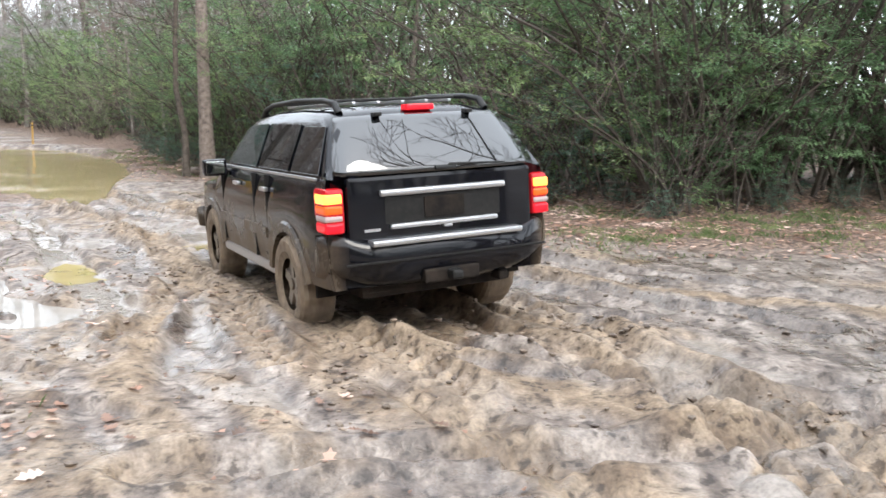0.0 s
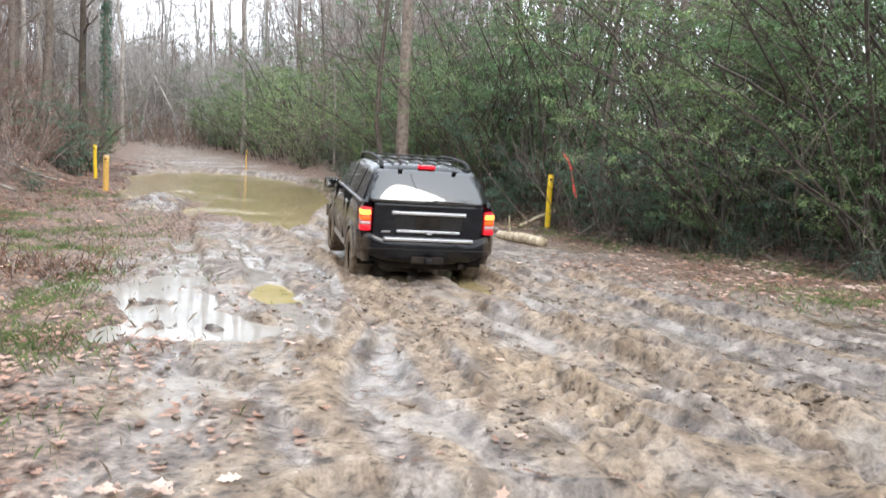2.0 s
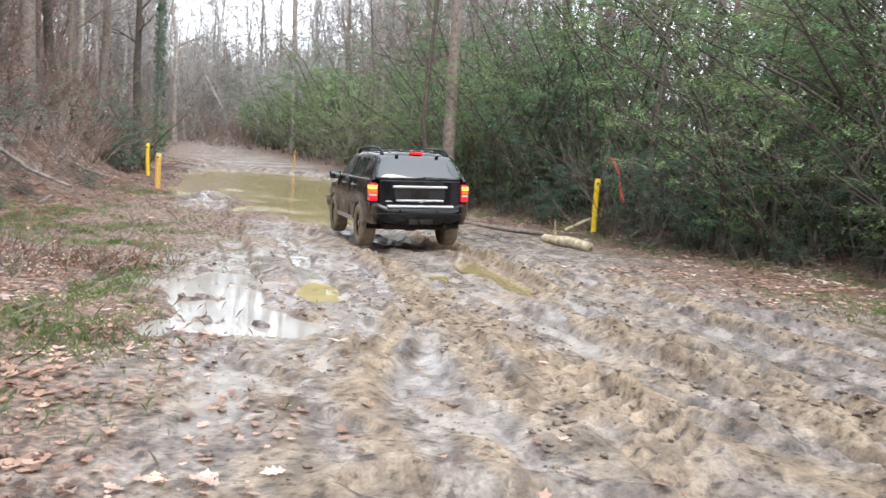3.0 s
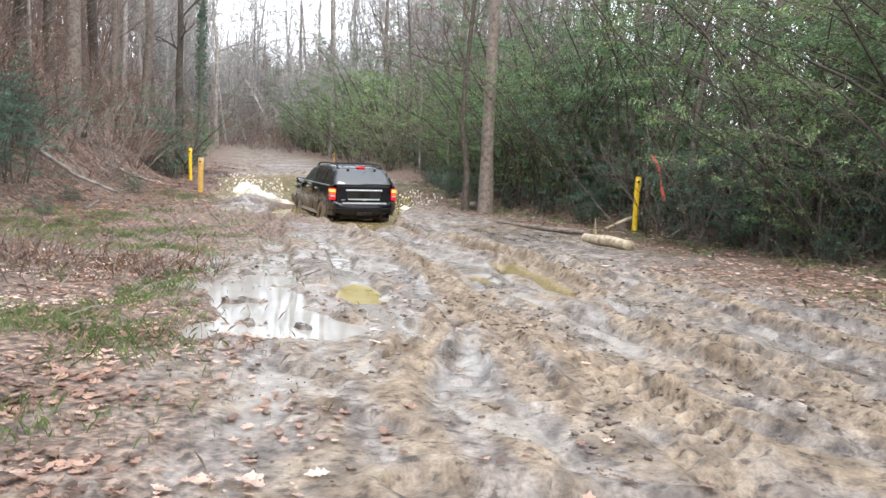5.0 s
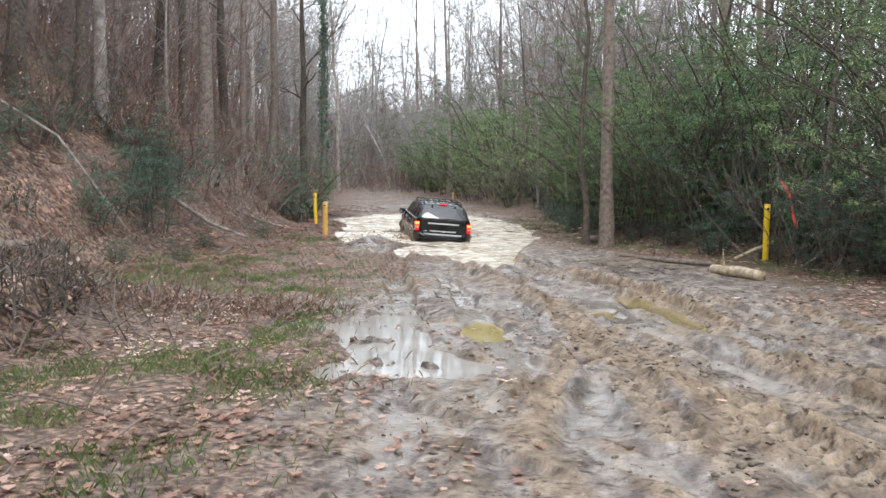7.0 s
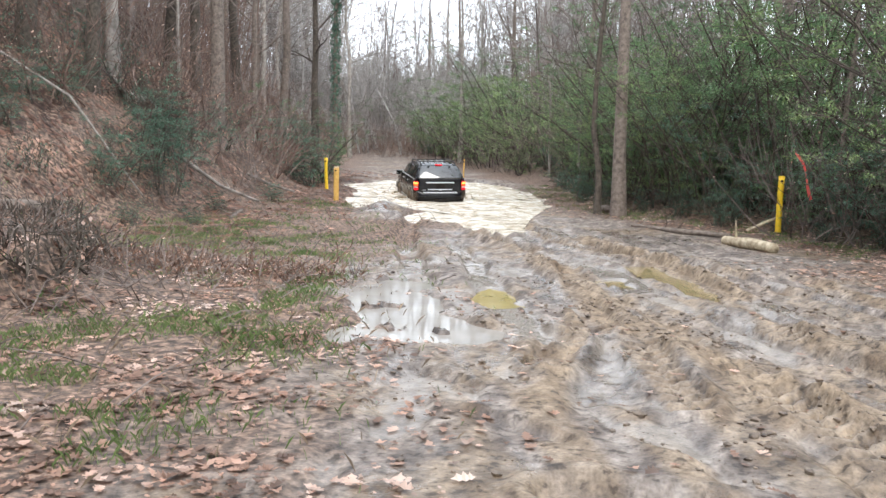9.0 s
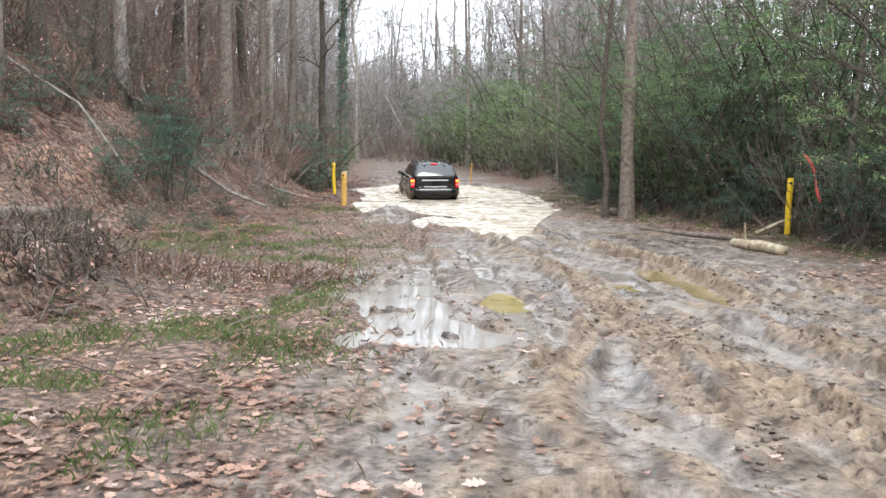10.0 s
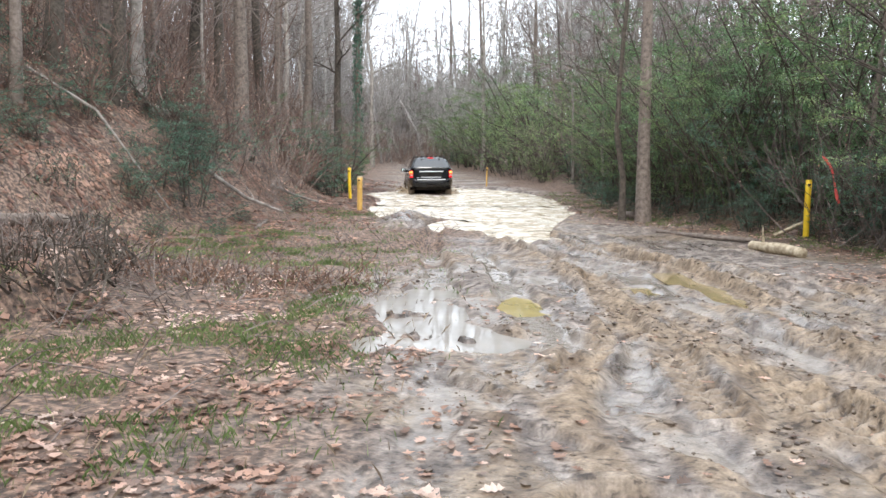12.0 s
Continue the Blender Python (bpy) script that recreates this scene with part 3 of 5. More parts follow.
    litter = litter * (1 - 0.95 * step(0.1, 0.4, hump))
    wet = np.maximum(wet, hump)
    litter = litter * (1 - 0.85 * step(3.0, 1.6, line_dist(x, y, ROAD)[0] + 1.6 * (fbm(x, y, 1.4, 3) - 0.5)))
    z = z - 0.10 * step(0.35, 0.12, np.abs(line_dist(x, y, ROAD)[0] - 0.85)) * step(33, 36, y)
    wet = np.clip(wet * (1 - 0.85 * litter) * step(75, 45, s), 0, 1)
    pale = np.clip(np.maximum(pale, 0.75 * in_blob(x, y, SILVER, 1.2) * step(0.42, 0.55, fbm(x, y, 0.35, 3))) * (1 - litter), 0, 1)
    return z, wet, litter, clay, left, right, pale


GRID = {}


def ground_at(x, y):
    """Height of the built ground, between its vertices."""
    xs, ys, z = GRID["x"], GRID["y"], GRID["z"]
    i, j = int(np.clip(np.searchsorted(xs, x) - 1, 0, len(xs) - 2)), int(np.clip(np.searchsorted(ys, y) - 1, 0, len(ys) - 2))
    u, v = (x - xs[i]) / (xs[i + 1] - xs[i]), (y - ys[j]) / (ys[j + 1] - ys[j])
    return float((z[j, i] * (1 - u) + z[j, i + 1] * u) * (1 - v) + (z[j + 1, i] * (1 - u) + z[j + 1, i + 1] * u) * v)


def axis(spans):
    out = []
    for a, b, d0, d1 in spans:
        n = max(1, int(round((b - a) / ((d0 + d1) / 2))))
        t = np.linspace(0, 1, n + 1)[:-1]
        out.append(a + (b - a) * (t * 2 * d0 / (d0 + d1) + t * t * (d1 - d0) / (d0 + d1)))
    return np.concatenate(out + [[spans[-1][1]]])


def build_ground():
    xs = axis([(-400, -40, 60, 3), (-40, -14, 1.2, 0.12), (-14, -7, 0.12, 0.055), (-7, -3.4, 0.045, 0.036), (-3.4, 1.6, 0.034, 0.034), (1.6, 3.5, 0.036, 0.045), (3.5, 12, 0.05, 0.25), (12, 40, 0.4, 3), (40, 400, 5, 60)])
    ys = axis([(-300, -20, 60, 4), (-20, 2.4, 1.5, 0.1), (2.4, 4.6, 0.04, 0.036), (4.6, 9.2, 0.036, 0.036), (9.2, 12, 0.038, 0.05), (12, 24, 0.055, 0.1), (24, 40, 0.11, 0.2), (40, 80, 0.3, 3), (80, 600, 5, 60)])
    X, Y = np.meshgrid(xs, ys)
    z, wet, litter, clay, left, right, pale = land(X, Y)
    GRID.update(x=xs, y=ys, z=z)
    nx, ny = len(xs), len(ys)
    co = np.stack([X, Y, z], -1).reshape(-1, 3)
    i = np.arange(nx * ny).reshape(ny, nx)
    q = np.stack([i[:-1, :-1], i[:-1, 1:], i[1:, 1:], i[1:, :-1]], -1).reshape(-1, 4)
    me = bpy.data.meshes.new("ground")
    me.vertices.add(len(co))
    me.vertices.foreach_set("co", co.ravel())
    me.loops.add(q.size)
    me.loops.foreach_set("vertex_index", q.ravel().astype(np.int32))
    me.polygons.add(len(q))
    me.polygons.foreach_set("loop_start", np.arange(0, q.size, 4, dtype=np.int32))
    me.update(calc_edges=True)
    me.polygons.foreach_set("use_smooth", np.ones(len(q), bool))
    a = me.color_attributes.new("cover", "FLOAT_COLOR", "POINT")
    a.data.foreach_set("color", np.stack([wet, litter, clay, pale], -1).ravel().astype(np.float32))
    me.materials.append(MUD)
    return tagged(new("ground", me), "churned wet clay road between leaf-strewn verges", "ground", kind="structure")


build_ground()


def build_pool(name, pts, level, mat, label, cell=0.12, grow=0.35, span=None):
    """A sheet of water over a hollow; the ground's own rise cuts its shore."""
    px, py = np.array(pts).T
    xs, ys = np.arange(px.min() - grow, px.max() + grow, cell), np.arange(py.min() - grow, py.max() + grow, cell)
    X, Y = np.meshgrid(xs, ys)
    keep = in_blob(X, Y, pts, 0.01) + (line_dist(X, Y, pts + pts[:1])[0] < grow) > 0.5
    if span:
        s = -0.49 * X + 0.872 * Y + 1.5 * (fbm(X, Y, 1.5, 2) - 0.5)
        keep &= (s > span[0]) & (s < span[1])
    Z = level(X, Y) - 0.16 * step(0.3, grow * 0.9, line_dist(X, Y, pts + pts[:1])[0]) * (1 - in_blob(X, Y, pts, 0.01)) * bool(span)
    ids, verts, faces = {}, [], []
    for j in range(len(ys) - 1):
        for i in range(len(xs) - 1):
            if keep[j, i]:
                f = []
                for a, b in ((j, i), (j, i + 1), (j + 1, i + 1), (j + 1, i)):
                    if (a, b) not in ids:
                        ids[a, b] = len(verts)
                        verts.append((X[a, b], Y[a, b], Z[a, b]))
                    f.append(ids[a, b])
                faces.append(f)
    return tagged(new(name, mesh_of(name, verts, faces, mat, True)), label, "puddle", kind="structure")


def flat(z):
    return lambda X, Y: np.full(np.shape(X), z)


build_pool("water", SILVER, flat(-0.034), CLEAR_WATER, "still puddle mirroring the white sky in mud")
build_pool("water", OCHRE_POOL, flat(-0.026), OCHRE_WATER, "small ochre puddle in a wheel rut", grow=0.15)
build_pool("water", SMALL_POOL, flat(-0.033), CLEAR_WATER, "small shining puddle at the grass edge", grow=0.15)
build_pool("water", RIGHT_POOL, flat(-0.035), SILT_WATER, "long yellowish puddle in an old rut", grow=0.12)
build_pool("water", RIGHT_POOL_B, flat(-0.035), SILT_WATER, "short yellowish puddle in an old rut", grow=0.12)
build_pool("water", BIG_POOL, lambda X, Y: pool_level(X, Y) + (fbm(X, Y, 0.9, 3) - 0.5) * 0.05, SILT_WATER, "wide churned silty puddle across the road", 0.16, 0.9)


# ---- the vehicle ----
def arch_low(y):
    """Lower edge of the body side, which rises round the wheels."""
    z = 0.47
    for c in (0.0, 2.69):
        r = 0.46
        if abs(y - c) < r:
            z = max(z, 0.36 + math.sqrt(r * r - (y - c) ** 2))
    return z


def half_width(y, z):
    w = 0.905
    w -= 0.16 * max(0.0, (y - 2.9) / 0.75) ** 2 + 0.05 * max(0.0, (-y - 0.45) / 0.45) ** 2
    w -= 0.035 * max(0.0, (z - 0.95) / 0.3) + 0.03 * max(0.0, (0.62 - z) / 0.2)
    return w


def belt(y):
    return 1.235 if y < 2.2 else 1.235 - 0.17 * min(1.0, (y - 2.2) / 0.25) - 0.10 * max(0.0, (y - 2.45) / 1.2)


def build_vehicle():
    car = new("suv")
    tagged(car, "black five-door off-road wagon splashed with brown mud", "car")
    # lower body, sides and deck
    ys = sorted(set([round(-0.88 + 0.05 * k, 3) for k in range(91)] + [-0.46, 0.46, 2.23, 3.15]))
    ys = [y for y in ys if y <= 3.62]
    rows = []
    bm = bmesh.new()
    for y in ys:
        b, t = arch_low(y), belt(y)
        sec = []
        for k in range(8):
            z = b + (t - b) * (k / 7)
            bow = 0.012 * math.sin(math.pi * k / 7)
            sec.append((half_width(y, z) + bow, z))
        sec.append((half_width(y, t) - 0.05, t + 0.02))
        sec.append((0.35, t + 0.045))
        ring = [bm.verts.new((-x, y, z)) for x, z in sec] + [bm.verts.new((x, y, z)) for x, z in reversed(sec)]
        rows.append(ring)
    for a, b in zip(rows, rows[1:]):
        for k in range(len(a) - 1):
            bm.faces.new((a[k], a[k + 1], b[k + 1], b[k]))
    bm.faces.new(rows[0])
    bm.faces.new(list(reversed(rows[-1])))
    part("body", smooth_all(bm), PAINT, car)
    # cabin: pillars and roof
    bm = bmesh.new()
    stations = [(-0.87, 1.245), (-0.78, 1.40), (-0.66, 1.57), (-0.55, 1.67), (-0.40, 1.715), (0.2, 1.745), (0.9, 1.74), (1.45, 1.70), (1.72, 1.62), (2.10, 1.38), (2.42, 1.13)]
    prev = None
    for y, top in stations:
        sec = []
        for k in range(6):
            z = 1.15 + (top - 0.05 - 1.15) * k / 5 if top > 1.25 else 1.10 + (top - 1.10) * k / 5
            w = 0.868 - 0.20 * max(0.0, (z - 1.2) / 0.5) ** 1.1 - 0.03 * max(0.0, (y - 1.6) / 0.8)
            sec.append((w, z))
        sec.append((sec[-1][0] - 0.07, top - 0.01))
        sec.append((0.3, top + 0.012))
        ring = [bm.verts.new((-x, y, z)) for x, z in sec] + [bm.verts.new((x, y, z)) for x, z in reversed(sec)]
        if prev:
            for k in range(len(ring) - 1):
                bm.faces.new((prev[k], prev[k + 1], ring[k + 1], ring[k]))
        else:
            bm.faces.new(ring)
        prev = ring
    part("cabin", smooth_all(bm), PAINT, car)

    def pane(name, corners, mat, parent, thick=0.012, label=""):
        bm = bmesh.new()
        n = (Vector(corners[1]) - Vector(corners[0])).cross(Vector(corners[2]) - Vector(corners[0])).normalized()
        a = [bm.verts.new(Vector(c)) for c in corners]
        b = [bm.verts.new(Vector(c) + n * thick) for c in corners]
        bm.faces.new(list(reversed(a)))
        bm.faces.new(b)
        for k in range(len(a)):
            j = (k + 1) % len(a)
            bm.faces.new((a[k], a[j], b[j], b[k]))
        bmesh.ops.recalc_face_normals(bm, faces=bm.faces[:])
        bmesh.ops.bevel(bm, geom=bm.edges[:], offset=0.004, segments=1, affect="EDGES")
        return part(name, bm, mat, parent, label)

    # tailgate: glass, panel, plate recess, bars, wiper
    gate = part("tailgate", box(-0.735, 0.735, -0.928, -0.86, 0.78, 1.25, 0.03), PAINT, car)
    bm = bmesh.new()  # bowed rear glass with a rim that turns in
    rows = []
    for j in range(11):
        v = j / 10
        w = 0.805 - 0.14 * v ** 1.3
        row = []
        for i in range(17):
            u = -1 + i / 8
            y = -0.912 + 0.305 * v ** 1.12 - 0.035 * (1 - u * u) * (1 - 0.4 * v) + 0.05 * abs(u) ** 6
            row.append(bm.verts.new((u * w, y, 1.258 + 0.40 * v + 0.012 * (1 - u * u) * v)))
        rows.append(row)
    for r0, r1 in zip(rows, rows[1:]):
        for i in range(16):
            bm.faces.new((r0[i], r0[i + 1], r1[i + 1], r1[i]))
    rim = rows[0] + [r[-1] for r in rows[1:]] + list(reversed(rows[-1][:-1])) + [r[0] for r in reversed(rows[1:-1])]
    inner = [bm.verts.new((q.co.x * 0.985, q.co.y + 0.035, q.co.z)) for q in rim]
    for i in range(len(rim)):
        j = (i + 1) % len(rim)
        bm.faces.new((rim[j], rim[i], inner[i], inner[j]))
    bmesh.ops.recalc_face_normals(bm, faces=bm.faces[:])
    part("rear_window", smooth_all(bm), BLACK_GLASS, gate, "dark tinted rear window mirroring sky and branches")
    part("window_hinge", box(-0.40, -0.34, -0.68, -0.60, 1.655, 1.685, 0.01), TRIM, gate)
    part("window_hinge", box(0.34, 0.40, -0.68, -0.60, 1.655, 1.685, 0.01), TRIM, gate)
    part("plate_recess", box(-0.46, 0.46, -0.932, -0.92, 0.91, 1.10, 0.004), TRIM, gate)
    part("number_plate", box(-0.16, 0.16, -0.942, -0.931, 0.93, 1.08, 0.003), UNDER, gate, "muddy number plate that cannot be read")
    part("gate_bar", box(-0.50, 0.50, -0.962, -0.92, 1.105, 1.152, 0.018), CHROME, gate)
    part("gate_bar", box(-0.43, 0.43, -0.958, -0.92, 0.872, 0.908, 0.014), CHROME, gate)
    part("badge", box(-0.62, -0.50, -0.932, -0.92, 0.865, 0.885, 0.002), CHROME, gate)
    part("badge", box(-0.02, 0.05, -0.962, -0.92, 0.855, 0.872, 0.004), CHROME, gate)
    s = Soup()
    s.tube([Vector((0.02, -0.935, 1.262)), Vector((0.06, -0.925, 1.30)), Vector((0.52, -0.925, 1.285))], [0.012, 0.010, 0.006], 6)
    s.tube([Vector((-0.06, -0.93, 1.275)), Vector((0.10, -0.93, 1.275))], [0.022, 0.018], 6)
    wiper = new("rear_wiper", s.mesh("rear_wiper", TRIM, True))
    wiper.parent = gate
    part("brake_light", box(-0.115, 0.115, -0.60, -0.50, 1.69, 1.735, 0.012), LAMP_RED, car, "red high-mounted brake light, lit")
    # tail lamps in four lenses
    for side in (-1, 1):
        x0, x1 = sorted((side * 0.748, side * 0.893))
        lamp = part("tail_light", box(x0, x1, -0.918, -0.66, 0.865, 1.185, 0.035), LAMP_DIM, car, "red and amber tail light, lit")
        for name, a, b, mat in (("brake_lens", 1.075, 1.150, LAMP_HOT), ("turn_lens", 1.005, 1.070, LAMP_AMBER), ("reversing_lens", 0.955, 1.000, LAMP_WHITE), ("red_lens", 0.875, 0.95, LAMP_RED)):
            u0, u1 = sorted((side * 0.765, side * 0.899))
            part(name, box(u0, u1, -0.924, -0.71, a, b, 0.02), mat, lamp)
    # bumpers
    for name, y0, y1, z0, top in (("rear_bumper", -1.02, -0.80, 0.46, 0.80), ("front_bumper", 3.45, 3.70, 0.42, 0.72)):
        bm = bmesh.new()
        sgn = -1 if name == "rear_bumper" else 1
        yo, yi = (y0, y1) if sgn < 0 else (y1, y0)
        prev = None
        for k in range(25):
            u = -1 + k / 12
            e = abs(u) ** 5
            x = 0.925 * u
            y = yo - sgn * 0.20 * e
            zb = z0 + 0.10 * abs(u) ** 3
            z1 = top + 0.06 * min(1.0, max(0.0, (abs(u) - 0.70) / 0.12)) * (sgn < 0)
            prof = [(yi - sgn * 0.10 * e, zb), (y - sgn * 0.10, zb), (y - sgn * 0.035, zb + 0.05), (y, z0 + 0.17), (y, z1 - 0.09), (y - sgn * 0.02, z1 - 0.02), (y - sgn * 0.06, z1), (yi - sgn * 0.02 * e, z1)]
            ring = [bm.verts.new((x, a, z)) for a, z in prof]
            if prev:
                for i in range(len(prof)):
                    j = (i + 1) % len(prof)
                    bm.faces.new((prev[i], prev[j], ring[j], ring[i]))
            else:
                bm.faces.new(ring)
            prev = ring
        bm.faces.new(list(reversed(prev)))
        bmesh.ops.recalc_face_normals(bm, faces=bm.faces[:])
        bumper = part(name, smooth_all(bm), PAINT, car)
        if name == "rear_bumper":
            part("step_pad", box(-0.60, 0.60, -1.024, -0.90, 0.768, 0.812, 0.016), CHROME, bumper, "scuffed bright strip on the bumper")
            part("bumper_seam", box(-0.80, 0.80, -1.026, -1.0, 0.655, 0.668, 0.003), TRIM, bumper)
            part("hitch", box(-0.22, 0.22, -1.03, -0.90, 0.47, 0.57, 0.015), UNDER, bumper, "black tow hitch")
            part("hitch_ball", box(-0.045, 0.045, -1.12, -1.0, 0.49, 0.56, 0.02), TRIM, bumper)
    # rear side wings behind the wheels
    for side in (-1, 1):
        part("wheel_flare", flare(side, 0.0), PAINT, car, "muddy wheel arch moulding")
        part("wheel_flare", flare(side, 2.69), PAINT, car, "muddy wheel arch moulding")
        part("side_moulding", box(*sorted((side * 0.895, side * 0.93)), 0.52, 2.18, 0.70, 0.79, 0.012), PAINT, car)
        part("sill", box(*sorted((side * 0.80, side * 0.90)), 0.44, 2.26, 0.40, 0.49, 0.02), CHROME, car, "scuffed bright sill step")
        part("belt_trim", box(*sorted((side * 0.862, side * 0.885)), -0.70, 2.15, 1.228, 1.25, 0.006), CHROME, car)
        for y, z0 in ((0.50, 0.80), (0.92, 0.50), (2.10, 0.52)):
            part("door_seam", box(*sorted((side * 0.875, side * (half_width(y, 0.9) + 0.013))), y - 0.006, y + 0.006, z0, 1.22, 0.001), TRIM, car)
        for y0, y1 in ((0.52, 0.60), (1.45, 1.53)):
            part("door_handle", box(*sorted((side * 0.90, side * 0.935)), y0 - 0.06, y1 + 0.04, 1.085, 1.12, 0.01), CHROME, car)
        for name, cs, mat in (
                ("quarter_window", [(-0.72, 1.265), (-0.06, 1.265), (-0.06, 1.60), (-0.56, 1.60)], SIDE_GLASS),
                ("door_window", [(0.02, 1.265), (0.88, 1.265), (0.88, 1.625), (0.02, 1.615)], SIDE_GLASS),
                ("door_window", [(0.96, 1.265), (2.02, 1.265), (1.62, 1.58), (1.48, 1.62), (0.96, 1.625)], CLEAR_GLASS)):
            pts = []
            for y, z in cs:
                w = 0.874 - 0.20 * max(0.0, (z - 1.2) / 0.5) ** 1.1 - 0.03 * max(0.0, (y - 1.6) / 0.8)
                pts.append((side * w, y, z))
            if side > 0:
                pts.reverse()
            pane(name, [(p[0], p[1], p[2]) for p in reversed(pts)], mat, car, 0.008)
        arm = part("mirror", box(*sorted((side * 0.90, side * 1.12)), 1.88, 2.02, 1.15, 1.31, 0.03), PAINT, car)
        part("mirror_glass", box(*sorted((side * 0.93, side * 1.10)), 1.872, 1.882, 1.17, 1.29, 0.003), MIRROR, arm)
        # roof rail with feet
        s = Soup()
        pts = [(-0.50, 1.68), (-0.42, 1.755), (-0.2, 1.785), (0.5, 1.80), (1.2, 1.78), (1.42, 1.745), (1.52, 1.68)]
        s.tube([Vector((side * 0.60, y, z)) for y, z in pts], [0.03, 0.026, 0.022, 0.022, 0.022, 0.026, 0.03], 8)
        rail = new("roof_rail", s.mesh("roof_rail", TRIM, True))
        rail.parent = car
    for k in range(5):
        part("roof_rib", box(-0.44 + 0.2 * k, -0.41 + 0.2 * k, -0.35, 1.3, 1.748, 1.768, 0.006), CHROME, car)
    for y in (0.0, 0.95):
        part("cross_bar", box(-0.60, 0.60, y - 0.03, y + 0.03, 1.77, 1.795, 0.01), TRIM, car)
    pane("windscreen", [(0.74, 2.44, 1.15), (-0.74, 2.44, 1.15), (-0.60, 1.74, 1.635), (0.60, 1.74, 1.635)], CLEAR_GLASS, car)
    part("underbody", box(-0.62, 0.62, -0.80, 3.45, 0.36, 0.62, 0.05), UNDER, car)
    part("axle", box(-0.66, 0.66, -0.06, 0.06, 0.30, 0.42, 0.04), UNDER, car)
    part("exhaust", box(0.44, 0.52, -0.93, -0.4, 0.40, 0.47, 0.02), UNDER, car)
    for side in (-1, 1):
        part("mud_flap", box(*sorted((side * 0.60, side * 0.86)), -0.52, -0.48, 0.36, 0.62, 0.01), UNDER, car)
        part("head_light", box(*sorted((side * 0.45, side * 0.76)), 3.50, 3.64, 0.80, 0.98, 0.03), LAMP_WHITE, car)
    wheels = []
    for y in (0.0, 2.69):
        for side in (-1, 1):
            wheels.append(build_wheel(car, side * 0.79, y, side))
    return car, wheels


def flare(side, c):
    """A moulding that follows the upper half of a wheel opening."""
    bm = bmesh.new()
    prev = None
    for k in range(17):
        a = math.pi * (0.07 + 0.86 * k / 16)
        ring = []
        for r, x in ((0.445, 0.84), (0.445, 0.925), (0.51, 0.928), (0.53, 0.905), (0.53, 0.84)):
            w = half_width(c + r * math.cos(a), 0.8) - 0.905
            ring.append(bm.verts.new((side * (x + w), c + r * math.cos(a), 0.36 + r * math.sin(a))))
        if prev:
            for i in range(5):
                j = (i + 1) % 5
                bm.faces.new((prev[i], prev[j], ring[j], ring[i]))
        prev = ring
    bmesh.ops.recalc_face_normals(bm, faces=bm.faces[:])
    return bm


def build_wheel(car, x, y, side):
    wheel = new("wheel")
    wheel.parent = car
    wheel.location = (x, y, 0.39)
    bm = bmesh.new()
    prof = [(0.205, -0.115), (0.26, -0.138), (0.34, -0.138), (0.376, -0.118), (0.387, -0.09), (0.39, 0.0), (0.387, 0.09), (0.376, 0.118), (0.34, 0.138), (0.26, 0.138), (0.205, 0.115)]
    rings = []
    n = 40
    for k in range(n):
        a = 2 * math.pi * k / n
        lug = 1.0 if k % 2 else 0.968
        ring = []
        for r, u in prof:
            rr = r * (lug if r > 0.37 else 1)
            ring.append(bm.verts.new((u, rr * math.cos(a), rr * math.sin(a))))
        rings.append(ring)
    for k in range(n):
        p, q = rings[k], rings[(k + 1) % n]
        for i in range(len(prof) - 1):
            bm.faces.new((p[i], p[i + 1], q[i + 1], q[i]))
    bmesh.ops.recalc_face_normals(bm, faces=bm.faces[:])
    part("tyre", bm, TYRE, wheel)
    bm = bmesh.new()
    bmesh.ops.create_cone(bm, cap_ends=True, segments=32, radius1=0.212, radius2=0.212, depth=0.16, matrix=pose(-side * 0.02, 0, 0, 0, 90, 0))
    for k in range(5):
        a = 72 * k
        bmesh.ops.create_cube(bm, size=1, matrix=pose(0, 0, 0, a, 0, 0) @ pose(side * 0.075, 0, 0.115) @ Matrix.Diagonal((0.035, 0.075, 0.17, 1)))
    bmesh.ops.create_cone(bm, cap_ends=True, segments=16, radius1=0.05, radius2=0.04, depth=0.06, matrix=pose(side * 0.08, 0, 0, 0, 90, 0))
    part("rim", bm, RIM, wheel)
    return wheel


VEHICLE, WHEELS = build_vehicle()


# ---- trees and shrubs ----
def branch(s, rng, p, d, length, r, depth, twigs, rise=0.05, spread=0.7, forks=3, thin=0.008):
    """A limb that bends, thins and forks."""
    n = (2, 3, 4, 4)[depth]
    pts, rad = [p.copy()], [r]
    q, e = p.copy(), d.copy()
    for k in range(n):
        e = (e + rand_dir(rng) * 0.24 + Vector((0, 0, rise))).normalized()
        q = q + e * length / n
        pts.append(q.copy())
        rad.append(max(thin, r * (1 - 0.8 * (k + 1) / n)))
    (s if r > max(0.02, thin * 1.1) else twigs).tube(pts, rad, 5 if r > 0.05 else 3)
    if depth:
        for k in range(forks):
            i = rng.randint(1, n)
            e2 = (pts[i] - pts[i - 1]).normalized()
            e2 = (e2 + rand_dir(rng) * spread).normalized()
            branch(s, rng, pts[i], e2, length * rng.uniform(0.45, 0.75), max(thin, rad[i] * 0.7), depth - 1, twigs, rise, spread, forks, thin)
    return pts[-1]


def assemble(name, label, category, pieces):
    ob = new(name)
    tagged(ob, label, category)
    for nm, soup, m in pieces:
        if soup.v:
            c = new(nm, soup.mesh(nm, m, nm == "trunk"))
            c.parent = ob
            if nm != "trunk":
                c["kind"] = "stuff"
    return ob


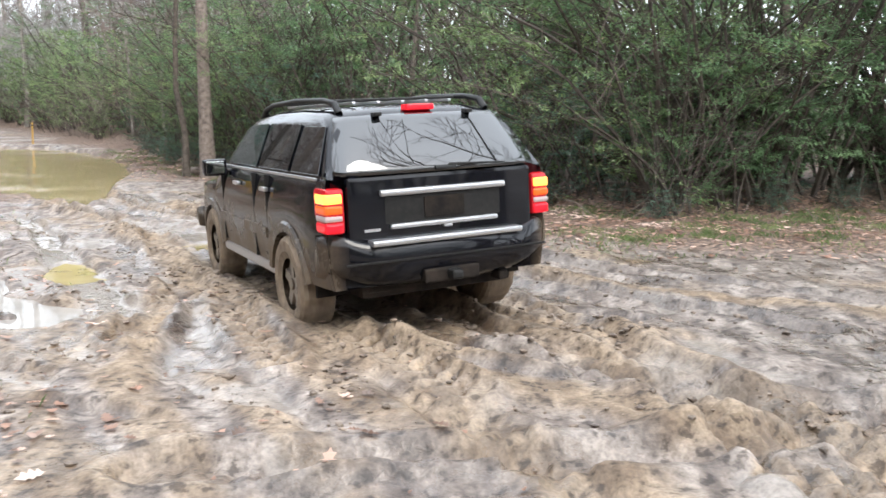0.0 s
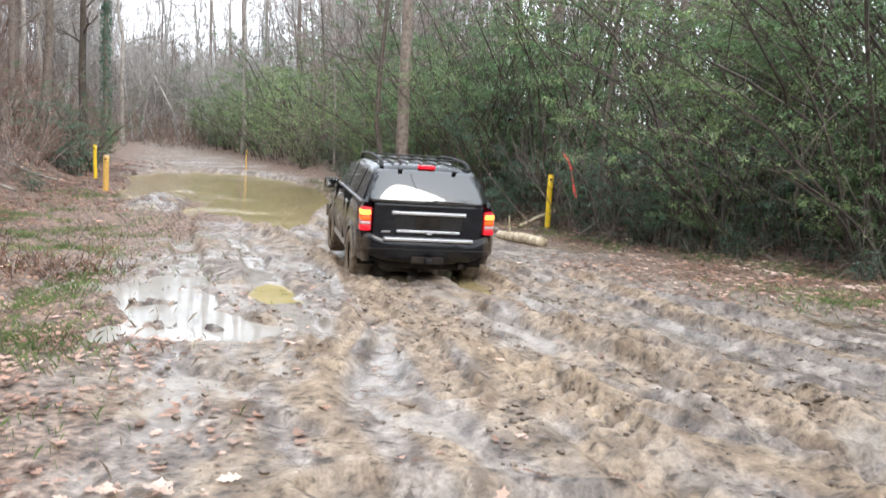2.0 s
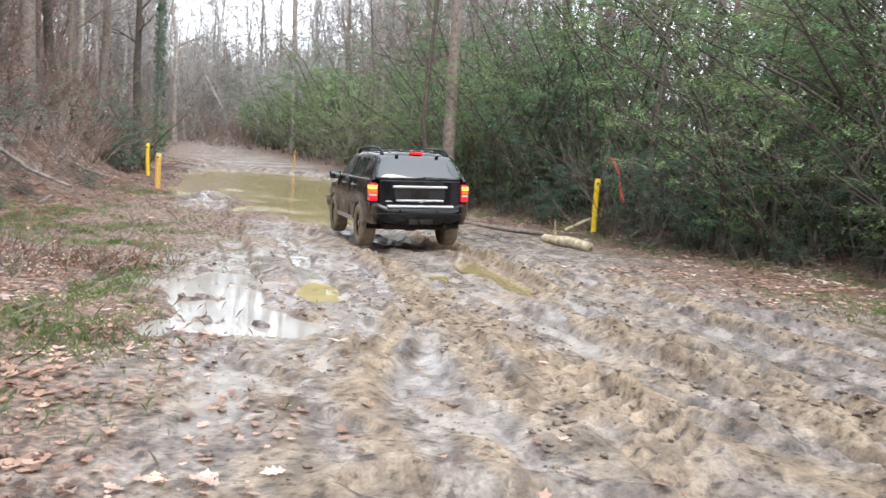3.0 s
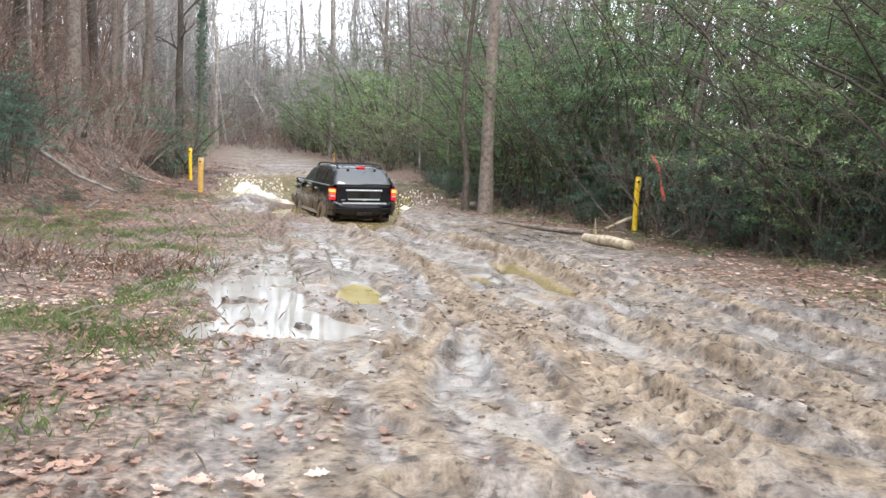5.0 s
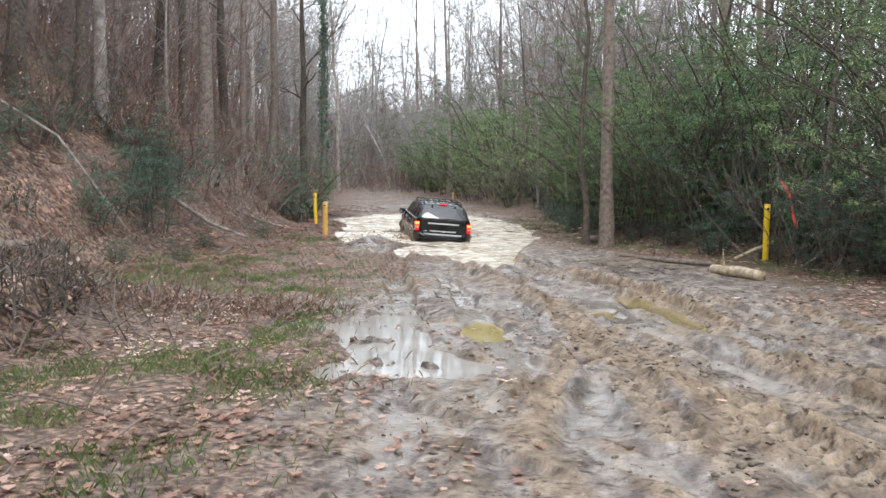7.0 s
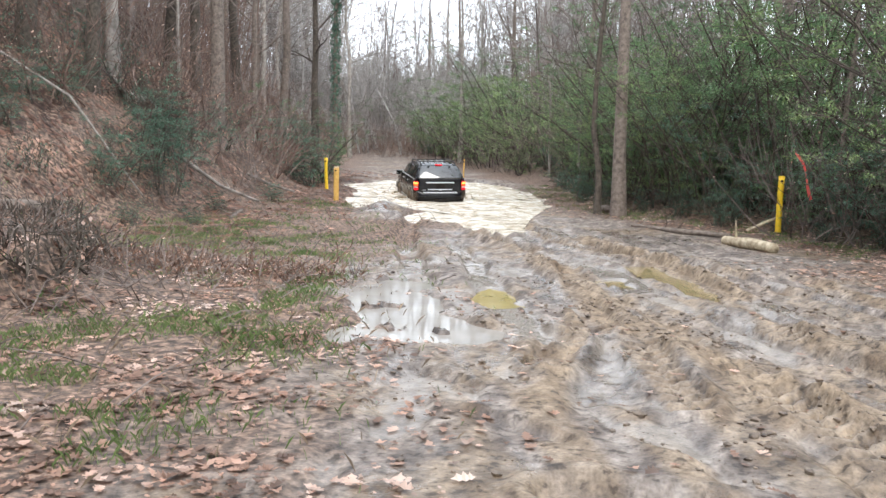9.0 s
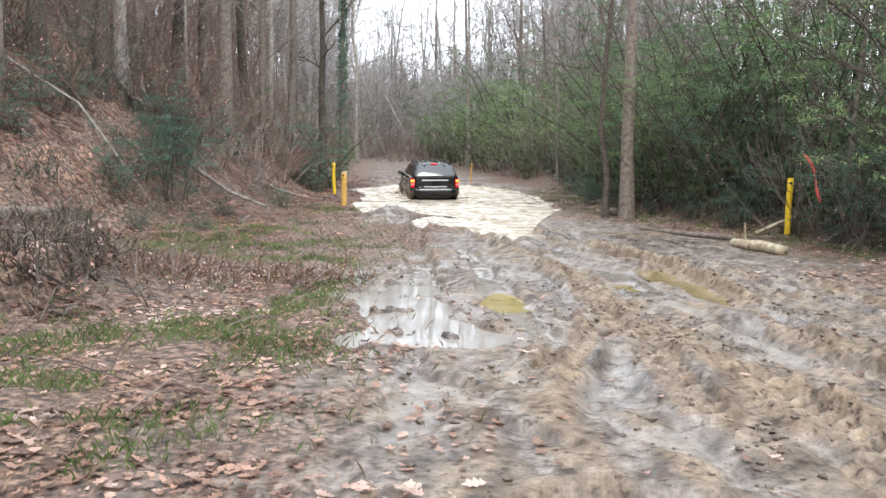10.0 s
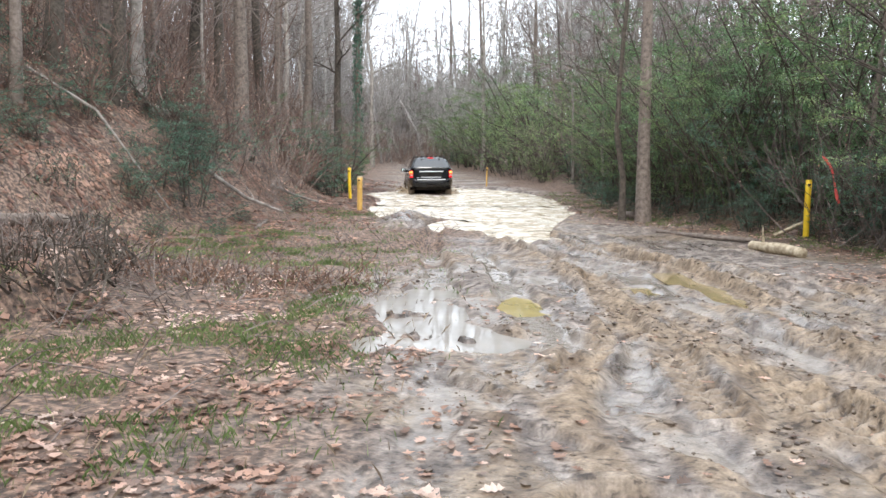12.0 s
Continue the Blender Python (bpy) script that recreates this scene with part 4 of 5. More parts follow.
def make_tree(seed, height, r, bark, clear=0.4, limbs=11, lean=0.0, depth=2, label="tall bare hardwood tree in the winter wood", wobble=1.0, ivy=0, twig=None, thin=0.010):
    rng = random.Random(seed)
    s, t, f = Soup(), Soup(), Soup()
    pts, rad = [], []
    x = y = 0.0
    for k in range(11):
        u = k / 10
        pts.append(Vector((x + lean * u * height, y, u * height - 0.4 * (k == 0))))
        x += rng.uniform(-0.10, 0.10) * height / 18 * wobble
        y += rng.uniform(-0.10, 0.10) * height / 18 * wobble
        rad.append(r * ((1 - u) ** 0.8 * 0.92 + 0.08) * (1.35 if k == 0 else 1))
    s.tube(pts, rad, 9)
    for k in range(limbs):
        u = clear + (1 - clear) * (k + rng.random()) / limbs
        i = min(9, int(u * 10))
        p = pts[i].lerp(pts[i + 1], u * 10 - i)
        d = rand_dir(rng, 0.1)
        d.z = rng.uniform(0.15, 0.9)
        branch(s, rng, p, d.normalized(), height * rng.uniform(0.12, 0.24) * (1.25 - u * 0.6), r * 0.36 * (1.2 - u), depth, t, forks=4, thin=thin)
    for k in range(ivy):
        u = rng.random() ** 0.8 * 0.62
        i = min(9, int(u * 10))
        a = rng.uniform(0, 6.28)
        p = pts[i].lerp(pts[i + 1], u * 10 - i) + Vector((math.cos(a), math.sin(a), 0)) * (rad[i] + rng.uniform(0, 0.12))
        f.leaf(p, rand_dir(rng), Vector((math.cos(a), math.sin(a), 0.4)), 0.14, 0.1)
    return assemble("tree", label, "tree", (("trunk", s, bark), ("twig", t, twig or TWIG), ("foliage", f, BLUE_GREEN)))


FERN = tinted("dead_bracken", [(0.36, (0.07, 0.04, 0.028)), (0.64, (0.24, 0.14, 0.095))], 3.0, 0.9, 0)
# distance haze is put into this twig colour; no volume is used
HAZE_TWIG = tinted("haze_pale_twigs", [(0.36, (0.24, 0.22, 0.21)), (0.64, (0.44, 0.42, 0.40))], 3.0, 0.9, 0)
DARK_BARK = tinted("dark_damp_bark", [(0.36, (0.035, 0.028, 0.022)), (0.64, (0.11, 0.09, 0.072))], 9.0, 0.9, 0.4, 0.02)


def make_shrub(seed, height, spread, leaves, mat, size=0.06, stems=9, label="dense evergreen shrub at the wood's edge", low=0.03):
    """Arching stems with level sprays of small leaves and gaps between."""
    rng = random.Random(seed)
    s, t, f = Soup(), Soup(), Soup()
    ends = []
    for k in range(stems):
        a = rng.uniform(0, 2 * math.pi)
        d = Vector((math.cos(a) * 0.24, math.sin(a) * 0.24, 1)).normalized()
        p = Vector((rng.uniform(-0.3, 0.3) * spread, rng.uniform(-0.3, 0.3) * spread, -0.15))
        h = height * rng.uniform(0.55, 1.05)
        pts, rad = [p.copy()], [0.014 + 0.004 * height * rng.uniform(0.6, 1.5)]
        for j in range(8):
            d = (d + rand_dir(rng) * 0.2 + Vector((math.cos(a), math.sin(a), 0)) * 0.05 * spread / 1.5).normalized()
            p = p + d * h / 8
            pts.append(p.copy())
            rad.append(rad[0] * (1 - (j + 1) / 8.6))
        s.tube(pts, rad, 4)
        for j in range(14):
            i = rng.randint(1, 8)
            if pts[i].z < low * height:
                continue
            e = rand_dir(rng, -0.2)
            e.z = abs(e.z) * 0.45
            ln = rng.uniform(0.35, 0.9) * spread * 0.5
            q = pts[i] + e.normalized() * ln + Vector((0, 0, -0.10 * ln))
            t.tube([pts[i], pts[i].lerp(q, 0.5) + Vector((0, 0, 0.08 * ln)), q], [0.009, 0.007, 0.004], 3)
            ends.append((pts[i], q, rng.uniform(0.25, 1.75)))
    weights = [e[2] for e in ends]
    for a, b, w in rng.choices(ends, weights, k=leaves):
        u = rng.random() ** 0.55
        off = rand_dir(rng) * rng.uniform(0.0, 0.15) * spread * 0.5
        off.z *= 0.55
        d = ((b - a).normalized() + rand_dir(rng) * 0.8 + Vector((0, 0, -0.2))).normalized()
        f.leaf(a.lerp(b, u) + off, d, Vector((rng.uniform(-0.6, 0.6), rng.uniform(-0.6, 0.6), 1)), size * rng.uniform(0.7, 1.6), size * rng.uniform(0.3, 0.5))
    return assemble("shrub", label, "shrub", (("stem", s, DARK_BARK), ("twig", t, DARK_BARK), ("foliage", f, mat)))


def make_brush(seed, height, spread, canes, mat, label, leaves=0, leaf_mat=None, stand=1.0):
    """A thicket of bare canes that fork into fine twigs."""
    rng = random.Random(seed)
    t, f = Soup(), Soup()
    for k in range(canes):
        p = Vector((rng.uniform(-0.5, 0.5) * spread, rng.uniform(-0.5, 0.5) * spread, -0.1))
        d = rand_dir(rng, 0.55)
        d = Vector((d.x, d.y, d.z * stand)).normalized()
        branch(t, rng, p, d, height * rng.uniform(0.5, 1.0), rng.uniform(0.012, 0.026), 2, t, 0.04, 0.6, 2)
    for k in range(leaves):
        v = t.v[rng.randrange(len(t.v))]
        f.leaf(v + rand_dir(rng) * 0.05, rand_dir(rng), Vector((0, 0, 1)), rng.uniform(0.05, 0.1), 0.05)
    return assemble("brush", label, "brush", (("twig", t, mat), ("foliage", f, leaf_mat or DRY_LEAF)))


FIRST = {}


def plant(ob, x, y, turn=0.0, scale=1.0, sink=0.05, lean=0.0):
    """Set the first of a kind, or a copy of it, on the ground."""
    m = pose(x, y, ground_at(x, y) - sink, 0, lean, turn)
    if ob.name not in FIRST:
        FIRST[ob.name] = True
        ob.matrix_basis = m @ Matrix.Diagonal((scale, scale, scale, 1))
        return ob
    c = copy_thing(ob, m)
    c.scale = (scale,) * 3
    return c


def along(pts, dist):
    for (ax, ay), (bx, by) in zip(pts, pts[1:]):
        n = math.hypot(bx - ax, by - ay)
        if dist <= n:
            u = dist / n
            return ax + (bx - ax) * u, ay + (by - ay) * u, (bx - ax) / n, (by - ay) / n
        dist -= n
    return bx, by, (bx - ax) / n, (by - ay) / n


def build_right_wood():
    rng = random.Random(21)
    kinds = [make_shrub(100 + k, h, w, n, m, sz, st, label=lb) for k, (h, w, n, m, sz, st, lb) in enumerate((
        (7.2, 2.9, 8600, GREEN, 0.078, 13, "tall dark evergreen shrub at the wood's edge"),
        (8.2, 3.0, 9000, GREEN, 0.078, 14, "tall arching evergreen shrub with fine leaves"),
        (3.8, 2.5, 6000, BLUE_GREEN, 0.07, 10, "bluish green evergreen shrub beside the road"),
        (7.0, 3.0, 6800, LIME, 0.075, 13, "thin yellow-green shrub at the wood's edge")))]
    for back, gap, grow in ((0.7, 1.0, 0.75), (2.0, 1.15, 1.0), (4.0, 1.5, 1.15), (6.6, 2.6, 1.3)):
        dist = 17.0 + rng.random()
        while dist < 88:
            x, y, dx, dy = along(EDGE, dist)
            o = back + rng.uniform(-0.5, 0.7)
            far = dist > 54
            k = rng.choices(range(4), (1, 1, 1, 6) if far else (2, 3, 2, 4) if dist > 41 else (4, 4, 2, 1.5))[0]
            near = 1.0 if dist > 44 else 1.15 if dist > 36 else 1.3
            plant(kinds[k], x + dy * o, y - dx * o, rng.uniform(0, 360), grow * near * rng.uniform(0.7, 1.12))
            dist += gap * rng.uniform(1.2, 2.0) * (1.6 if far else 1.0)
    dist = 19.0
    while dist < 56:  # low growth along the foot of the wood
        x, y, dx, dy = along(EDGE, dist)
        o = rng.uniform(-0.4, 0.4)
        plant(kinds[2], x + dy * o, y - dx * o, rng.uniform(0, 360), rng.uniform(0.22, 0.42))
        dist += rng.uniform(1.4, 2.4)
    for k in range(20):  # unseen shrubs added behind the viewer to darken the car's reflections
        a = radians(182 + 8.8 * k)
        o = rng.uniform(10.5, 14.5)
        plant(kinds[k % 2], o * math.cos(a), o * math.sin(a), rng.uniform(0, 360), rng.uniform(0.9, 1.3))
    # evergreens on the leafy bank
    for x, y, sc, k in ((-16.2, 17.3, 0.85, 2), (-17.2, 18.6, 0.75, 2), (-15.9, 15.6, 0.5, 2), (-20.9, 29.6, 0.95, 2), (-21.9, 31.0, 0.8, 2), (-19.2, 28.5, 0.8, 2), (-14.6, 13.3, 0.22, 2), (-18.6, 13.2, 0.6, 2), (-16.8, 13.4, 0.45, 2), (-17.7, 14.7, 0.5, 2), (-16.0, 11.8, 0.35, 2), (-19.4, 12.4, 0.6, 0), (-20.2, 14.4, 0.6, 2), (-18.2, 16.2, 0.4, 2), (-14.8, 15.0, 0.22, 2), (-13.9, 16.2, 0.2, 2), (-15.4, 18.8, 0.22, 2), (-16.3, 22.6, 0.25, 2), (-20.0, 30.5, 0.7, 0), (-17.5, 19.0, 0.4, 2), (-21.5, 20.0, 0.5, 2)):
        plant(kinds[k], x, y, rng.uniform(0, 360), sc)


build_right_wood()


def build_tall_trees():
    rng = random.Random(5)
    kinds = [make_tree(200, 19, 0.27, BARK, 0.3), make_tree(201, 22, 0.21, BARK, 0.3, 13), make_tree(202, 16, 0.14, BARK, 0.18, 14),
             make_tree(203, 17, 0.16, PALE_BARK, 0.22, 13, label="pale-barked bare tree among the woods"), make_tree(204, 11, 0.08, BARK, 0.12, 14, 0.06, label="slender bare young tree"),
             make_tree(205, 9, 0.06, PALE_BARK, 0.1, 14, -0.05, label="thin grey sapling with fine twigs")]
    roadside = make_tree(206, 20, 0.20, BARK, 0.35, 9, -0.012, label="grey roadside tree with a dark split base", wobble=0.5)
    plant(roadside, -6.15, 25.6, 40)
    plant(make_tree(211, 13, 0.10, DARK_BARK, 0.25, 11, -0.045, label="dark crooked tree beside the roadside trunk", wobble=3.0), -6.85, 25.8, 0)
    vine = make_tree(207, 17, 0.15, BARK, 0.45, 9, 0.0, label="ivy-clad tree at the road's bend", ivy=1500)
    plant(vine, -22.6, 36.0)
    for k, x, y, sc in ((0, -20.8, 25.2, 1.0), (1, -24.6, 34.5, 1.0), (2, -24.6, 32.5, 1.0), (3, -27.5, 23.6, 1.0), (1, -24.5, 22.5, 0.95), (3, -24.0, 54.0, 0.9), (2, 1.6, 24.5, 1.0), (2, 3.8, 21.5, 0.9), (4, -0.4, 24.4, 0.9), (5, -9.5, 33.0, 1.0), (5, -13.0, 40.0, 1.0), (5, -20.5, 23.0, 1.0)):
        plant(kinds[k], x, y, 20 * k + 7 * x, sc)
    dark = make_tree(209, 20, 0.30, DARK_BARK, 0.32, 11, 0.01, label="dark thick-trunked hardwood on the leafy bank")
    for x, y, sc in ((-22.6, 24.9, 0.9), (-19.4, 18.3, 0.7), (-20.3, 16.9, 0.85), (-24.9, 38.0, 0.75), (-26.4, 33.6, 0.8), (-23.7, 27.6, 0.75), (-21.2, 14.6, 0.7)):
        plant(dark, x, y, 31 * x, sc, 0.1, 1.5 * math.sin(x * 3))
    plant(kinds[3], -20.4, 20.1, 12, 1.2)
    spots = []
    for k in range(66):  # the leafy bank
        x, y, dx, dy = along(FOOT, rng.uniform(12, 80))
        o = rng.uniform(2.5, 26)
        spots.append((x - dy * o, y + dx * o))
    for k in range(48):  # behind the evergreen edge
        x, y, dx, dy = along(EDGE, rng.uniform(14, 92))
        o = rng.uniform(3, 24)
        spots.append((x + dy * o, y - dx * o))
    for k in range(34):  # the head of the valley
        spots.append((rng.uniform(-66, -20), rng.uniform(66, 92)))
    # trees added out of view so that branches mirror in the rear window
    over = make_shrub(210, 13.0, 7.0, 5000, BLUE_GREEN, 0.16, 9, "tall unseen evergreen tree added for reflections", 0.5)
    plant(over, 6.8, 4.2, 75, 1.25)
    plant(kinds[2], 6.6, 6.1, 30)
    plant(kinds[0], 5.6, 3.2, 110)
    plant(over, -7.5, -4.0, 200, 1.1)
    for x, y in ((6, -7), (-2, -9), (11, -4), (-8, -6), (3, -13), (15, 2), (9, -12), (-5, -14), (18, 8)):  # unseen trees added behind the viewer, to be mirrored in glass and water
        spots.append((x, y))
    crown = make_tree(208, 17, 0.15, PALE_BARK, 0.22, 18, 0.0, label="pale bare tree with a wide fine crown of haze-coloured twigs", wobble=3.0, twig=HAZE_TWIG, thin=0.019)
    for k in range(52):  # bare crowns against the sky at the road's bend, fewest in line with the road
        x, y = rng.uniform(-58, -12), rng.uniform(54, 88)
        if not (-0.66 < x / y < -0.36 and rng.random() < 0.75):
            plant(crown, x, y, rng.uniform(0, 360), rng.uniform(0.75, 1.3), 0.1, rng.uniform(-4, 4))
    for x, y in spots:
        k = rng.choices(range(6), (2, 3, 4, 3, 4, 4))[0]
        plant(kinds[k], x, y, rng.uniform(0, 360), rng.uniform(0.75, 1.15), 0.1, rng.uniform(-3, 3))


build_tall_trees()


def build_brush():
    rng = random.Random(9)
    kinds = [make_brush(300, 2.6, 1.6, 16, RED_TWIG, "reddish bare thicket on the leafy bank", 60), make_brush(301, 3.6, 1.5, 12, TWIG, "grey bare saplings and briars on the bank", 40),
             make_brush(302, 1.3, 1.5, 22, RED_TWIG, "low brown bramble tangle", 90)]
    tangle = make_brush(305, 1.0, 1.7, 20, DARK_BARK, "dark briars with green sprigs on the bank", 420, BLUE_GREEN)
    for k in range(104):
        x, y, dx, dy = along(FOOT, 10 + 62 * rng.random() ** 1.2)
        o = rng.uniform(0.3, 14)
        j = rng.choices(range(3), (5, 4, 3 if o > 2 else 8))[0]
        if y < 15 and o < 6:
            j = 2
        if k % 4 == 0 and y < 17:
            continue
        plant(kinds[j], x - dy * o, y + dx * o, rng.uniform(0, 360), rng.uniform(0.7, 1.25) * (0.4 if y < 15 and o < 6 else 1))
    for k in range(34):  # low tangle on the bank beside the clearing
        x, y, dx, dy = along(FOOT, rng.uniform(19, 34))
        o = rng.uniform(1.6, 8)
        plant(tangle if k % 3 else kinds[2], x - dy * o, y + dx * o, rng.uniform(0, 360), rng.uniform(0.5, 1.0))
    for k in range(52):  # thin growth over the open slope above the posts
        x, y, dx, dy = along(FOOT, rng.uniform(30, 52))
        o = rng.uniform(0.8, 9)
        plant(kinds[rng.choice((0, 1, 1, 2, 2))], x - dy * o, y + dx * o, rng.uniform(0, 360), rng.uniform(0.45, 1.0))
    for k in range(30):  # the bank nearest the viewer
        x, y, dx, dy = along(FOOT, rng.uniform(15, 30))
        o = rng.uniform(2.5, 12)
        if o < 6.5:
            continue
        plant(kinds[rng.choice((0, 1, 1, 2))], x - dy * o, y + dx * o, rng.uniform(0, 360), rng.uniform(0.7, 1.3))
    for k in range(24):  # brown growth across the head of the valley
        plant(kinds[rng.choice((0, 0, 1))], rng.uniform(-48, -26), rng.uniform(57, 66), rng.uniform(0, 360), rng.uniform(0.7, 1.1))
    for k in range(20):  # straggling bare stems along the evergreen edge
        x, y, dx, dy = along(EDGE, rng.uniform(17, 80))
        o = rng.uniform(-0.3, 1.5)
        plant(kinds[1], x + dy * o, y - dx * o, rng.uniform(0, 360), rng.uniform(0.6, 1.1))
    roots = make_brush(303, 0.38, 1.1, 30, DARK_BARK, "dark tangle of roots on the cut bank", 60)
    for x, y in ((-7.7, 5.0), (-7.6, 5.9), (-7.8, 6.8), (-8.4, 7.5), (-9.0, 8.1), (-9.8, 8.6), (-8.4, 6.2), (-10.6, 8.8), (-8.1, 4.4)):
        plant(roots, x, y, rng.uniform(0, 360), rng.uniform(0.7, 1.1))
    fern = make_brush(304, 0.6, 1.7, 46, FERN, "flattened brown dead bracken on the berm", 70, None, 0.12)
    for k in range(18):
        u = rng.random()
        plant(fern, -10.8 + 4.3 * u + rng.uniform(-0.7, 0.7), 7.6 + 2.6 * u + rng.uniform(-1.2, 0.9), rng.uniform(0, 360), rng.uniform(0.4, 0.8))
    for k in range(12):  # the overgrown berm
        plant(kinds[2], rng.uniform(-10.8, -7.9), rng.uniform(5.6, 9.2), rng.uniform(0, 360), rng.uniform(0.16, 0.28))


build_brush()


def build_far_woods():
    """Crowded stems and twigs of the winter wood behind the nearer trees."""
    rng = random.Random(31)

    def crown(s, x, y, z, h, r, limbs, twigs, wide, fat):
        p = Vector((x, y, z - 0.1))
        lean = rand_dir(rng, 0.93)
        pts = [p, p + lean * h * 0.35 + rand_dir(rng) * 0.2, p + lean * h * 0.7 + rand_dir(rng) * 0.5, p + lean * h]
        for k, (ra, rb) in enumerate(((r, r * 0.8), (r * 0.8, r * 0.5), (r * 0.5, 0.015))):
            s.add(pts[k], pts[k + 1], ra, rb)
        for j in range(limbs):
            u = 0.12 + 0.88 * rng.random() ** 0.9
            i = min(2, int(u * 3))
            q = pts[i].lerp(pts[i + 1], u * 3 - i)
            d = rand_dir(rng, 0.0)
            ln = wide * rng.uniform(0.5, 1.3) * (1.2 - 0.6 * u)
            m = q + d * ln * 0.5 + Vector((0, 0, 0.1 * ln))
            e = m + (d + Vector((0, 0, 0.5)) + rand_dir(rng) * 0.4).normalized() * ln * 0.6
            s.add(q, m, fat * 1.6, fat * 1.1)
            s.add(m, e, fat * 1.1, fat * 0.6)
            for k in range(twigs):
                a = m.lerp(e, rng.uniform(-0.6, 1.0))
                b = a + (d + rand_dir(rng) * 0.9 + Vector((0, 0, 0.3))).normalized() * ln * rng.uniform(0.25, 0.6)
                s.add(a, b, fat * 0.7, fat * 0.4)

    # far_woods takes the haze-paled twigs, the nearer two plain ones
    for name, count, mat, label in (("far_woods", 600, HAZE_TWIG, "grey winter woods beyond the road, haze put into the twig colour"), ("wood_thicket", 300, TWIG, "bare grey trees behind the evergreen edge"), ("bank_saplings", 420, RED_TWIG, "crowded brown saplings up the bank")):
        s, spots = Sticks(), []
        for k in range(count):
            if name == "bank_saplings":
                x, y, dx, dy = along(FOOT, 14 + rng.random() * 66)
                o = 4.0 + 26 * rng.random()
                spots.append((x - dy * o, y + dx * o))
            elif name == "wood_thicket":
                x, y, dx, dy = along(EDGE, rng.uniform(10, 84))
                o = rng.uniform(7, 26)
                spots.append((x + dy * o, y - dx * o))
            else:
                spots.append((rng.uniform(-74, -12), rng.uniform(62, 104)))
        zs = land(np.array([q[0] for q in spots]), np.array([q[1] for q in spots]))[0]
        for (x, y), z in zip(spots, zs):
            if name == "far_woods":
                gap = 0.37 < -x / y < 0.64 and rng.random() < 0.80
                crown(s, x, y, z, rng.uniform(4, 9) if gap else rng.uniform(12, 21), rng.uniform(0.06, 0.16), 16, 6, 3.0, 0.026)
            elif name == "wood_thicket":
                crown(s, x, y, z, rng.uniform(9, 18), rng.uniform(0.05, 0.12), 14, 4, 2.6, 0.018)
            else:
                crown(s, x, y, z, rng.uniform(3, 11), rng.uniform(0.02, 0.06), 11, 2, 1.8, 0.012)
        tagged(new(name, s.mesh(name, mat)), label, "woods", kind="stuff")


build_far_woods()


# ---- posts, ribbon, logs ----
def build_post(x, y, base, height, r, mat, label, lean=0.0, cap=None):
    post = new("marker_post")
    tagged(post, label, "post", "marker posts beside the road")
    post.matrix_basis = pose(x, y, base - 0.25, 0, lean, 15)
    bm = bmesh.new()
    n = 8
    for k in range(n):  # slightly dented tube, ring by ring
        bmesh.ops.create_circle(bm, segments=20, radius=r * (1 + 0.02 * math.sin(k * 2.1)), matrix=pose(0.004 * math.sin(k), 0, (height + 0.25) * k / (n - 1)))
    bm.verts.ensure_lookup_table()
    for k in range(n - 1):
        for i in range(20):
            j = (i + 1) % 20
            bm.faces.new((bm.verts[20 * k + i], bm.verts[20 * k + j], bm.verts[20 * k + 20 + j], bm.verts[20 * k + 20 + i]))
    bm.faces.new([bm.verts[20 * (n - 1) + i] for i in range(20)])
    part("pipe", smooth_all(bm), mat, post)
    bm = bmesh.new()
    bmesh.ops.create_cone(bm, cap_ends=True, segments=20, radius1=r * 1.08, radius2=r * 0.9, depth=0.05, matrix=pose(0, 0, height + 0.25))
    part("cap", bm, cap or mat, post)
    part("eye_bolt", box(-0.03, 0.03, -r - 0.02, -r + 0.01, height + 0.12, height + 0.17, 0.008), TRIM, post)
    return post


build_post(-1.66, 24.15, ground_at(-1.66, 24.15), 1.47, 0.075, YELLOW, "yellow steel post at the wood's edge", 0.5)
build_post(-15.1, 24.3, ground_at(-15.1, 24.3), 1.08, 0.085, OCHRE, "weathered ochre wooden post with a pale top", 0.0, CUT_WOOD)
build_post(-17.9, 28.1, ground_at(-17.9, 28.1), 1.15, 0.06, YELLOW, "slim yellow post on the bank's foot", -2.0)
build_post(-16.9, 38.6, ground_at(-16.9, 38.6), 0.9, 0.035, OCHRE, "orange wooden stake beside the flooded road", 1.0)


def log(pts, radii, mat, label, stubs=0, seed=1):
    rng = random.Random(seed)
    s = Soup()
    ps = [Vector((x, y, ground_at(x, y) + r * 0.8 + dz)) for (x, y, dz), r in zip(pts, radii)]
    fine_p, fine_r = [], []
    for k in range(len(ps) - 1):
        for j in range(4):
            fine_p.append(ps[k].lerp(ps[k + 1], j / 4) + rand_dir(rng) * radii[k] * 0.12)
            fine_r.append((radii[k] + (radii[k + 1] - radii[k]) * j / 4) * rng.uniform(0.92, 1.08))
    s.tube(fine_p + [ps[-1]], fine_r + [radii[-1]], 9)
    for k in range(stubs):
        p = fine_p[rng.randrange(1, len(fine_p))]
        d = rand_dir(rng, 0.1)
        s.tube([p, p + d * 0.25, p + d * 0.5 + rand_dir(rng) * 0.1], [radii[0] * 0.35, radii[0] * 0.25, 0.008], 5)
    return tagged(new("fallen_log", s.mesh("fallen_log", mat, True)), label, "log")


